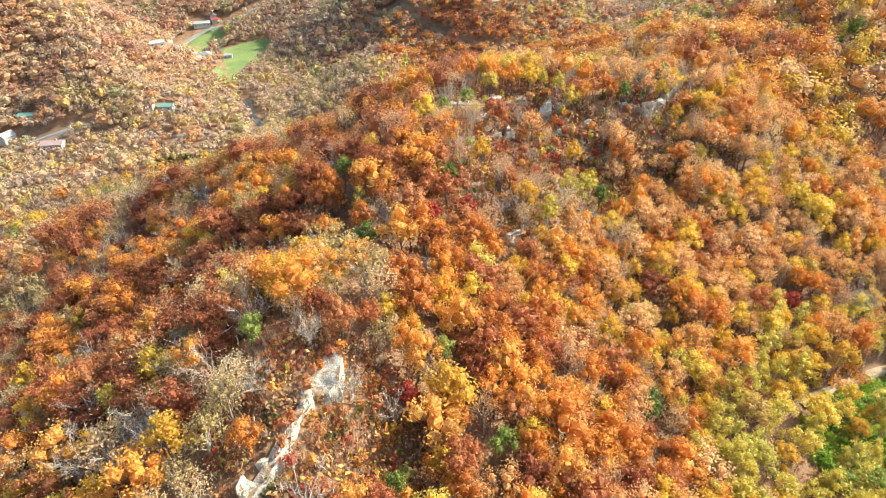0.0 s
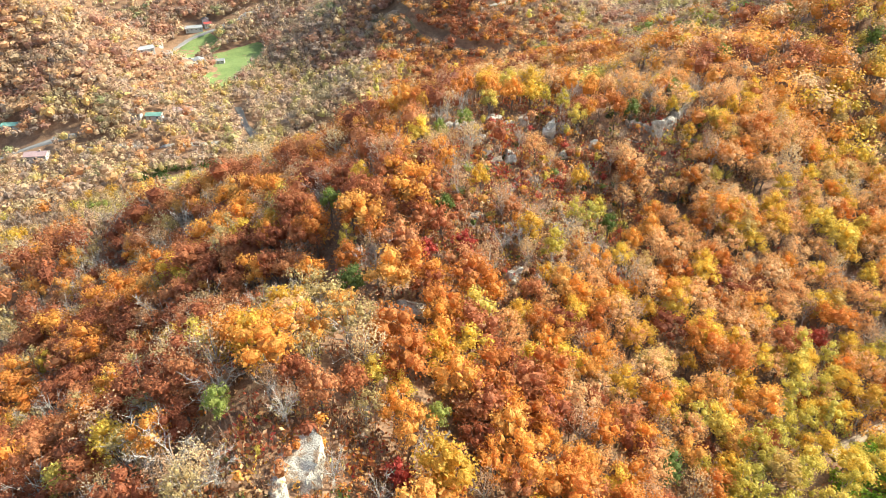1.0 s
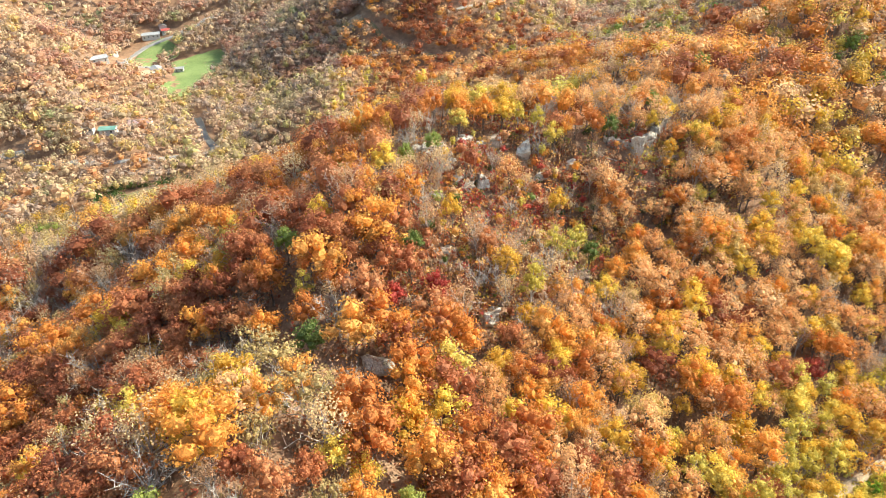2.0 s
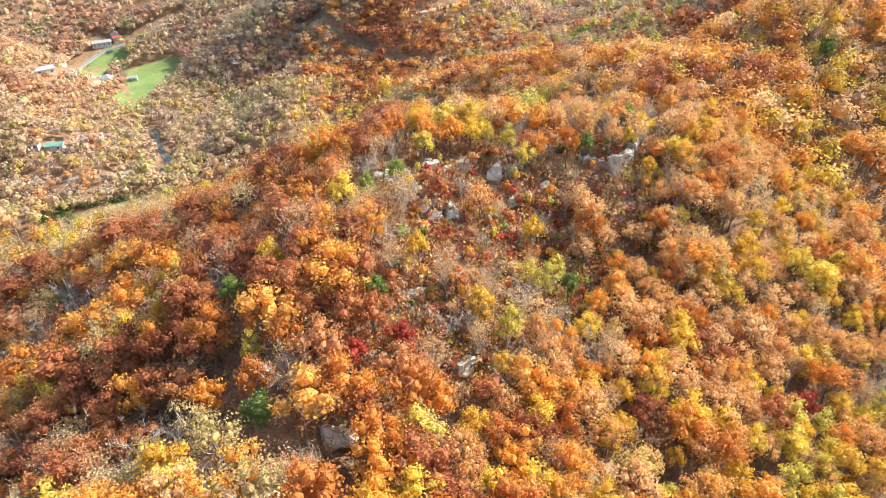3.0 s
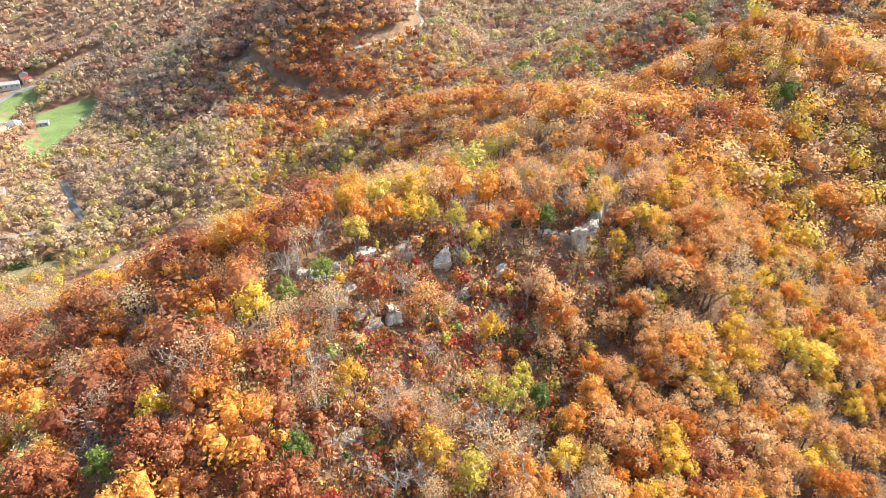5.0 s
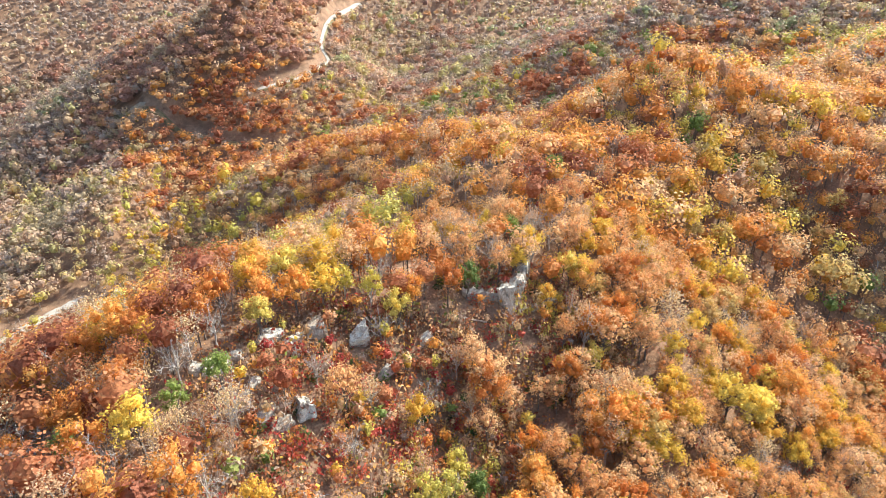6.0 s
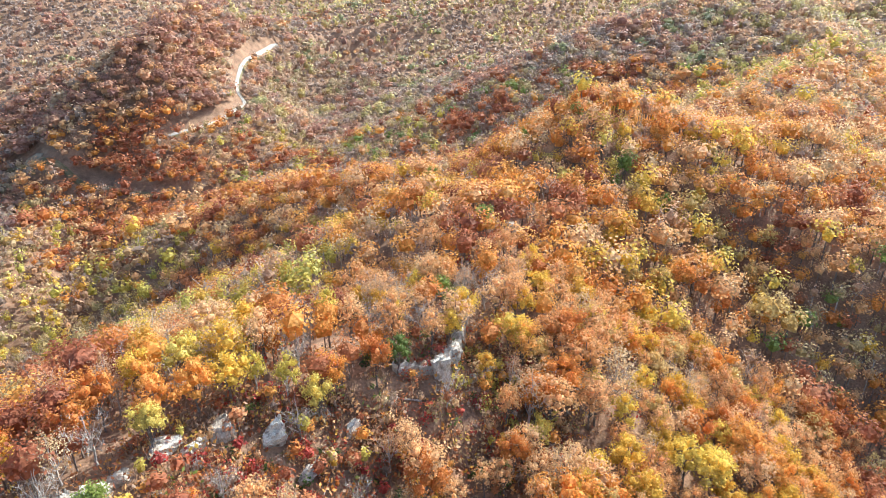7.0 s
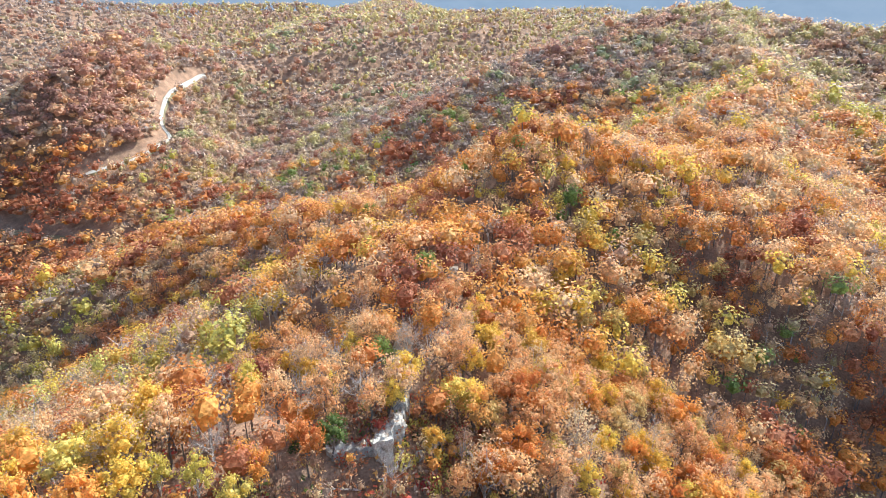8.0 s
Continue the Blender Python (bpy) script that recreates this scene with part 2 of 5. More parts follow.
def height(x, y):
    """The ground's height: soft maximum of sloping ridges and the valley floor."""
    x, y = np.asarray(x, float), np.asarray(y, float)
    k, w = 4.5, 9.0
    acc = np.full(x.shape, math.exp((FLOOR - 60) / k))
    for left, right, nodes in RIDGES:
        best = np.full(x.shape, -1e9)
        for (x0, y0, z0), (x1, y1, z1) in zip(nodes[:-1], nodes[1:]):
            dx, dy = x1 - x0, y1 - y0
            t = np.clip(((x - x0) * dx + (y - y0) * dy) / (dx * dx + dy * dy), 0, 1)
            ex, ey = x - x0 - t * dx, y - y0 - t * dy
            d = np.hypot(ex, ey)
            side = (dx * ey - dy * ex) / math.hypot(dx, dy)
            slope = right + (left - right) * (0.5 + 0.5 * np.tanh(side / 10))
            best = np.maximum(best, z0 + t * (z1 - z0) - slope * (np.sqrt(d * d + w * w) - w))
        acc += np.exp((best - 60) / k)
    h = k * np.log(acc) + 60
    for a, b, dz, r in KNOLLS:
        h = h + dz * np.exp(-((x - a) ** 2 + (y - b) ** 2) / r**2)
    # small lumps on the slopes, and the rolling country far away
    lump = np.sin(x / 9.1 + 1.3 * np.sin(y / 13.0)) * np.sin(y / 7.7 + 1.1 * np.sin(x / 11.0))
    h = h + lump * 0.55 * np.clip((h - FLOOR - 2) / 8, 0, 1)
    far = np.clip((np.hypot(x - 50, y - 250) - 560) / 500, 0, 1)
    roll = 45 + 26 * np.sin(x / 190 + 1.1) * np.sin(y / 240 + 0.4) + 16 * np.sin(x / 83 + y / 127)
    roll = roll * np.clip((x + 330) / 240, 0.12, 1) 
    return np.maximum(h, FLOOR + far * far * (3 - 2 * far) * roll * np.clip(3.2 - np.hypot(x - 50, y - 250) / 450, 0.12, 1))


def hz(x, y):
    return float(height(np.array([x]), np.array([y]))[0])


def link_mesh(name, verts, faces, mats, mat_index=None):
    me = bpy.data.meshes.new(name)
    me.from_pydata(verts, [], faces)
    for m in mats:
        me.materials.append(m)
    if mat_index is not None:
        me.polygons.foreach_set("material_index", mat_index)
    me.update()
    return me


def part(name, bm, material, parent, label="", smooth=False):
    me = bpy.data.meshes.new(name)
    bm.to_mesh(me)
    bm.free()
    me.materials.append(material)
    if smooth:
        me.polygons.foreach_set("use_smooth", [True] * len(me.polygons))
    ob = new(name, me)
    ob.parent = parent
    if label:
        ob["label"] = label
    return ob


def spaced(a, b, fine, near, edges):
    """Grid lines from edges[0] to edges[1]: fine from a to b, at most 7 m apart within near, widening outside."""
    mid = list(np.arange(a, b + 0.1, fine))
    out = []
    for v, way, soon, end in ((a, -1, near[0], edges[0]), (mid[-1], 1, near[1], edges[1])):
        step, line = fine, []
        while v * way < end * way:
            step = min(step * 1.12, 7.0) if v * way < soon * way else step * 1.2
            v += step * way
            line.append(v)
        out.append(line)
    return np.array(out[0][::-1] + mid + out[1])


gx = spaced(-150, 230, 3.0, (-330, 560), (-4500, 4500))
gy = spaced(20, 290, 3.0, (0, 760), (-3000, 4900))
GX, GY = np.meshgrid(gx, gy)
GZ = height(GX, GY)
nx, ny = len(gx), len(gy)
idx = np.arange(nx * ny).reshape(ny, nx)
quads = np.stack([idx[:-1, :-1], idx[:-1, 1:], idx[1:, 1:], idx[1:, :-1]], -1).reshape(-1, 4)
far_land = np.hypot(GX[:-1, :-1] - 50, GY[:-1, :-1] - 150).ravel() > 1180
ground_me = link_mesh("ground", np.stack([GX, GY, GZ], -1).reshape(-1, 3).tolist(), quads.tolist(), [LITTER, FAR_WOODS], far_land.astype(np.int32))
ground_me.polygons.foreach_set("use_smooth", [True] * len(ground_me.polygons))
ground = tagged(new("ground", ground_me), "steep hills covered in fallen brown leaves", "ground", kind="structure")

# blue hills at the edge of sight: haze blue painted in as glow, unlit
BLUE = surface("glowing_haze_hills", [(0.35, (0.30, 0.37, 0.46)), (0.5, (0.33, 0.40, 0.49)), (0.65, (0.36, 0.42, 0.50))], 0.006, 1.0, 0.0, second=0.06)
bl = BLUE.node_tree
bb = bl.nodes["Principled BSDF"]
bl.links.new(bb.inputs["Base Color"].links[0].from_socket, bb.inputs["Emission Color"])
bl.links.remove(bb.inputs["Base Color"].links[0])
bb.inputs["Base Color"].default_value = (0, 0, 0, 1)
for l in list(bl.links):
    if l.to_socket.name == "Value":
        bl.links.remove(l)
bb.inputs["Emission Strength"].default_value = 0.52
bb.inputs["Specular IOR Level"].default_value = 0.0
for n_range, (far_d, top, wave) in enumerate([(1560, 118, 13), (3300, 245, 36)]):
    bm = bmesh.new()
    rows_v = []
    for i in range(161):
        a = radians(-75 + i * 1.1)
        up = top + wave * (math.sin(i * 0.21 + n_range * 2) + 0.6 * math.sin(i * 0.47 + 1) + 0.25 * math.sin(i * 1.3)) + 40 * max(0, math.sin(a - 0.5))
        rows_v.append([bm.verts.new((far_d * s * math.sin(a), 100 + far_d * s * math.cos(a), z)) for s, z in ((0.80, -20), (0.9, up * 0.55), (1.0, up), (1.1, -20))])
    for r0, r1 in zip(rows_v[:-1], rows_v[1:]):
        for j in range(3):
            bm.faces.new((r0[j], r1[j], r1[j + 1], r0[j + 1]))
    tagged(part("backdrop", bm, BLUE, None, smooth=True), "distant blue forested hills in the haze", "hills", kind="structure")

# ---- roads, fields and water, laid on the land ----


def smooth_line(pts, step=3.0):
    """Points at even steps along a soft curve through pts."""
    out = []
    p = [Vector((*q, 0)) for q in pts]
    p = [p[0] * 2 - p[1]] + p + [p[-1] * 2 - p[-2]]
    for a, b, c, d in zip(p[:-3], p[1:-2], p[2:-1], p[3:]):
        n = max(2, int((c - b).length / step))
        for i in range(n):
            t = i / n
            out.append(0.5 * ((2 * b) + (c - a) * t + (2 * a - 5 * b + 4 * c - d) * t * t + (3 * b - a - 3 * c + d) * t**3))
    out.append(p[-2].copy())
    return out


ROAD_LINES = []


def road(name, pts, width, mat, label, lift=0.25, category="road", clear=None, ruts=False):
    line = smooth_line(pts)
    bm = bmesh.new()
    prev = None
    across = [-0.62, -0.5, -0.3, -0.12, 0.12, 0.3, 0.5, 0.62]
    for i, p in enumerate(line):
        q = line[min(i + 1, len(line) - 1)] - line[max(i - 1, 0)]
        side = Vector((q.y, -q.x, 0)).normalized()
        mid = hz(p.x, p.y)
        row = []
        for s in across:
            w = width * (1 + 0.10 * math.sin(i * 0.9 + s))
            v = p + side * s * w
            g = hz(v.x, v.y)
            z = max(mid, g - 0.4) * 0.7 + g * 0.3 + lift
            if ruts and abs(s) == 0.3:
                z -= 0.10
            if abs(s) > 0.6:
                z = min(z, g) - 0.8
            row.append(bm.verts.new((v.x, v.y, z)))
        if prev:
            for j in range(len(across) - 1):
                bm.faces.new((prev[j], row[j], row[j + 1], prev[j + 1]))
        prev = row
    ROAD_LINES.append((np.array([(p.x, p.y) for p in line]), (clear or width * 0.5 + 3.0)))
    return tagged(part(name, bm, mat, None, smooth=True), label, category, kind="structure")


def patch(name, outline, mat, label, category, lift=0.2, clear=True):
    """A meadow or yard with a wandering edge, draped over the ground."""
    c = sum((Vector((*p, 0)) for p in outline), Vector()) / len(outline)
    ring = smooth_line(list(outline) + [outline[0]], 5)
    bm = bmesh.new()
    rings = []
    for s in (0.05, 0.25, 0.45, 0.65, 0.82, 1.0, 1.04):
        rings.append([])
        for i, p in enumerate(ring[:-1]):
            v = c + (p - c) * s * (1 + 0.015 * math.sin(i * 2.1) * s)
            rings[-1].append(bm.verts.new((v.x, v.y, hz(v.x, v.y) + (lift if s <= 1 else -0.6))))
    for r0, r1 in zip(rings[:-1], rings[1:]):
        for j in range(len(r0)):
            k = (j + 1) % len(r0)
            bm.faces.new((r0[j], r1[j], r1[k], r0[k]))
    bm.faces.new(rings[0])
    bmesh.ops.recalc_face_normals(bm, faces=bm.faces)
    if clear:
        CLEARINGS.append(np.array([(p.x, p.y) for p in ring[:-1]]))
    return tagged(part(name, bm, mat, None, smooth=True), label, category, kind="structure")


CLEARINGS = []
patch("meadow", [(-209, 596), (-190, 608), (-168, 614), (-161, 574), (-165, 547), (-167, 524), (-173, 496), (-193, 521), (-194, 549), (-202, 572)], GRASS, "bright green mown field on the valley floor", "field")
patch("yard", [(-170, 432), (-167, 450), (-158, 452), (-157, 436)], DRY_GRASS, "small tan lawn beside a farm building", "lawn")
patch("lawn", [(-236, 570), (-240, 610), (-225, 632), (-206, 612), (-217, 590), (-222, 560)], GRASS, "green lawn inside the bend of the road", "lawn", 0.14)
patch("gravel_lot", [(-211, 531), (-214, 558), (-203, 546), (-199, 516)], DIRT, "pale gravel parking lot beside the barn", "parking lot", 0.3)
patch("rough_pasture", [(-168, 338), (-156, 347), (-142, 356), (-126, 366), (-117, 361), (-134, 345), (-153, 331)], DRY_GRASS, "rough tan pasture at the foot of the slope", "pasture")
patch("hill_clearing", [(-53, 532), (-46, 540), (-37, 534), (-45, 526)], DIRT, "pale bare cut on the far hillside", "clearing", 0.3)
road("road", [(-221, 523), (-232, 560), (-245, 595), (-240, 615), (-226, 630), (-208, 641), (-192, 656), (-178, 670)], 5.5, ASPHALT, "pale gray two-lane road curving up the valley")
road("driveway", [(-226, 535), (-221, 548), (-219, 589)], 3.2, ASPHALT, "gray driveway leading to the barn", 0.32)
road("farm_lane", [(-175, 408), (-174, 430), (-169, 456), (-159, 455)], 2.6, DIRT, "pale dirt lane looping past a lawn", clear=2.6)
road("valley_road", [(-215, 372), (-192, 375), (-172, 377), (-156, 380), (-141, 391), (-126, 401), (-123, 423)], 3.2, ASPHALT, "gray valley road along the trees", clear=2.4)
road("creek", [(-150, 462), (-143, 446), (-137, 430), (-128, 414), (-124, 404), (-125, 392)], 4.6, WATER, "shallow gray creek between bare banks", 0.15, "creek")
road("sandy_track", [(-104, 338), (-96, 348.5), (-85.5, 359.5), (-75, 368), (-64, 374)], 4.6, GRAVEL, "pale sandy track at the foot of the ridge")
road("village_road", [(-330, 362), (-275, 366), (-262, 371), (-246, 377), (-225, 384)], 4.5, ASPHALT, "gray road between houses")
road("dirt_road", [(79, 102.8), (82, 105.5), (88, 108.5), (94, 112), (102, 116), (112, 120), (128, 124), (150, 124)], 1.6, DIRT, "tan two-rut dirt road above green brush", 0.5, clear=1.7, ruts=True)
road("roadside", [(33, 516), (53, 522), (70, 533), (86, 556), (85, 574), (91, 597), (105, 627)], 3.4, DRY_GRASS, "dry grassy verges of the hill road", 0.25, "verge", clear=2.2)
road("hill_road", [(33, 516), (53, 522), (70, 533), (86, 556), (85, 574), (91, 597), (105, 627), (127, 663), (137, 674)], 2.2, GRAVEL, "pale dirt road climbing a far hillside", 0.5, clear=4.4)
road("grassy_road", [(-60, 545), (-47, 534), (-37, 529), (-22, 509), (-4, 493), (12, 482), (35, 474), (57, 469), (77, 475)], 3.2, DRY_GRASS, "overgrown track along a far hillside", 0.4, clear=3.2)

# ---- trees ----
rng = np.random.default_rng(7)


def tube(bm, pts, radii, sides=4):
    """A tapered limb along pts."""
    prev = None
    for i, (p, r) in enumerate(zip(pts, radii)):
        d = (pts[min(i + 1, len(pts) - 1)] - pts[max(i - 1, 0)]).normalized()
        u = d.orthogonal().normalized()
        v = d.cross(u)
        ring = [bm.verts.new(p + (u * math.cos(a) + v * math.sin(a)) * r) for a in (2 * math.pi * k / sides for k in range(sides))]
        if prev:
            for k in range(sides):
                bm.faces.new((prev[k], prev[(k + 1) % sides], ring[(k + 1) % sides], ring[k]))
        prev = ring


def rvec(rnd):
    while True:
        v = Vector((rnd.uniform(-1, 1), rnd.uniform(-1, 1), rnd.uniform(-1, 1)))
        if 0.05 < v.length < 1:
            return v.normalized()


def bend(a, b, rnd, wob, n=3):
    """Points from a to b with a wander."""
    out = [a]
    for i in range(1, n):
        out.append(a.lerp(b, i / n) + rvec(rnd) * wob * (b - a).length)
    return out + [b]


def leaf(bm, c, size, rnd, out, flat=0.5):
    """One spray of leaves: a folded rhomb facing roughly outwards."""
    nrm = (out * flat + rvec(rnd)).normalized()
    u = nrm.orthogonal().normalized()
    u.rotate(Matrix.Rotation(rnd.uniform(0, 6.28), 3, nrm))
    v = nrm.cross(u)
    a, b = size * rnd.uniform(0.75, 1.25), size * rnd.uniform(0.5, 0.95)
    lift = nrm * size * rnd.uniform(-0.25, 0.35)
    vs = [bm.verts.new(p) for p in (c - u * a * 0.5, c - v * b * 0.5 + lift, c + u * a * 0.5, c + v * b * 0.5 + lift)]
    bm.faces.new(vs)


def lobe(d, seed):
    """How far a crown bulges in the direction d."""
    return 0.96 + 0.72 * noise.noise(d * 2.1 + Vector((seed * 1.7, seed, 0))) + 0.20 * noise.noise(d * 4.5 + Vector((seed, 0, seed * .7)))


def tree_shape(seed, high=12.0, wide=7.5, base=0.30, leaves=330, size=0.85, twigs=0, pointed=False, lean=0.6, puffs=10, core=0.85, trunk_r=0.18):
    """Bark and leaf meshes of a broad-leaved tree: trunk, limbs, and a billowing crown of leaf sprays round a dense inside."""
    rnd = random.Random(seed)
    wood, crown = bmesh.new(), bmesh.new()
    top = Vector((rnd.uniform(-lean, lean), rnd.uniform(-lean, lean), high * 0.88))
    trunk = bend(Vector((0, 0, -1.2)), top, rnd, 0.02, 5)
    tube(wood, trunk, [trunk_r * f for f in (1.5, 1.0, 0.8, 0.6, 0.4, 0.12)], 4)
    c = Vector((top.x * .6, top.y * .6, high * (base + 1) * .5))
    half = Vector((wide * .5, wide * .5, high * (1 - base) * .5))

    def surf(d, k):
        r = lobe(d, seed) * k
        f = max(0.15, 1.0 - 0.55 * d.z) if pointed else (1.0 if d.z > -.3 else 0.9)
        return c + Vector((d.x * half.x * r * f, d.y * half.y * r * f, d.z * half.z * r))

    billows = []
    for i in range(puffs):
        a = i * 2.4 + rnd.uniform(-.4, .4)
        dz = -0.55 + 1.3 * (i + .5) / puffs
        d = Vector((math.cos(a) * math.sqrt(max(.05, 1 - dz * dz)), math.sin(a) * math.sqrt(max(.05, 1 - dz * dz)), dz))
        end = surf(d, 0.9 if twigs else .7)
        billows.append((d, surf(d, .62), wide * rnd.uniform(.20, .28)))
        start = trunk[1].lerp(trunk[4], min(.95, max(0.0, (end.z - high * .25) / high)))
        if start.z > end.z - .4:
            start = trunk[1].lerp(trunk[2], rnd.random())
        limb = bend(start, end, rnd, 0.07)
        if twigs:
            tube(wood, limb, [trunk_r * f for f in (0.5, 0.36, 0.24, 0.07)], 3)
        else:
            tube(wood, [limb[0], limb[2], limb[3]], [trunk_r * f for f in (0.42, 0.24, 0.07)], 3)
        for j in range(4 if twigs > 4 else 2 if twigs else 0):
            q = limb[1].lerp(limb[3], rnd.random())
            e2 = q + ((q - c).normalized() + rvec(rnd) * .8 + Vector((0, 0, .5))) * wide * 0.15
            tube(wood, [q, e2], [trunk_r * 0.19, 0.015], 3)
            for _ in range(twigs):
                s = q.lerp(e2, rnd.uniform(0.1, 1.0))
                e3 = s + (rvec(rnd) + Vector((0, 0, 0.7))) * rnd.uniform(0.5, 1.3)
                n = rvec(rnd) * 0.04
                wood.faces.new([wood.verts.new(s - n), wood.verts.new(s + n), wood.verts.new(e3)])
    if core:
        billows.append((Vector((0, 0, 1)), surf(Vector((0, 0, 1)), .66), wide * rnd.uniform(.20, .26)))
        billows.append((Vector((0, 0, 1)), c, wide * .30))
        for out, mid, r in billows:
            ball = bmesh.ops.create_icosphere(crown, subdivisions=1, radius=r * core * .62)["verts"]
            for v in ball:
                v.co = mid + v.co * rnd.uniform(.85, 1.15)
        for f in crown.faces:
            f.material_index = 1
        for _ in range(leaves):
            out, mid, r = billows[rnd.randrange(len(billows) - 1)]
            d = (rvec(rnd) + out * .7 + Vector((0, 0, .25))).normalized()
            leaf(crown, mid + d * r * rnd.uniform(.5, 1.12), size, rnd, d, .75)
        return wood, crown
    for _ in range(leaves):
        d = rvec(rnd)
        if d.z < -0.1 and rnd.random() < 0.55:
            d.z = -d.z
        leaf(crown, surf(d, rnd.uniform(.4, 1.05)), size, rnd, (d + Vector((0, 0, 0.25))).normalized(), .7)
    return wood, crown


def tree_thing(name, seed, kind, label, bark, **kw):
    wood, crown = tree_shape(seed, **kw)
    ob = tagged(new(name), label, "tree", "trees on the ridge")
    part("trunk", wood, bark, ob)
    if kw.get("leaves", 1) > 0:
        part("crown", crown, LEAF_MAT[kind], ob).data.materials.append(LEAF_CORE[kind])
    else:
        crown.free()
    return ob


KINDS = {
    "orange": ("oak_tree", "bright orange oak with a full rounded crown", BARK, dict(high=10.4, wide=6.2, leaves=560, size=0.42)),
    "rust": ("red_oak_tree", "dark rust-red oak with a dense crown", BARK, dict(high=10.2, wide=6.2, leaves=560, size=0.42)),
    "tan": ("thinning_tree", "tan half-bare tree with showing limbs", PALE_BARK, dict(high=10.4, wide=5.8, leaves=560, size=0.30, twigs=4, core=0)),
    "gold": ("hickory_tree", "golden yellow-orange tree with a loose crown", BARK, dict(high=10.2, wide=5.5, leaves=500, size=0.40, core=.85)),
    "yellow": ("poplar_tree", "tall pale yellow poplar with a narrow crown", PALE_BARK, dict(high=11.0, wide=4.8, leaves=420, size=0.38, base=0.2, pointed=True, core=.8)),
    "olive": ("dull_tree", "dull olive-tan tree losing its leaves", PALE_BARK, dict(high=9.4, wide=5.4, leaves=430, size=0.33, twigs=1, core=.5)),
    "green": ("green_tree", "tree still in green leaf", BARK, dict(high=9.8, wide=5.8, leaves=440, size=0.41)),
    "red": ("maple_tree", "small crimson maple among brown brush", BARK, dict(high=7, wide=5.2, leaves=340, size=0.38, base=0.2)),
    "peach": ("russet_tree", "peach-orange oak with a thinning soft crown", BARK, dict(high=10.2, wide=6.0, leaves=560, size=0.35, twigs=1, core=.6)),
    "gray": ("bare_tree", "bare gray tree with pale branches", PALE_BARK, dict(high=9.8, wide=6.0, leaves=70, size=0.28, twigs=9, puffs=9, core=0)),
    "pale": ("pale_tree", "pale straw-yellow tree with a full crown", BARK, dict(high=10.6, wide=6.0, leaves=460, size=0.40, core=.8)),
}

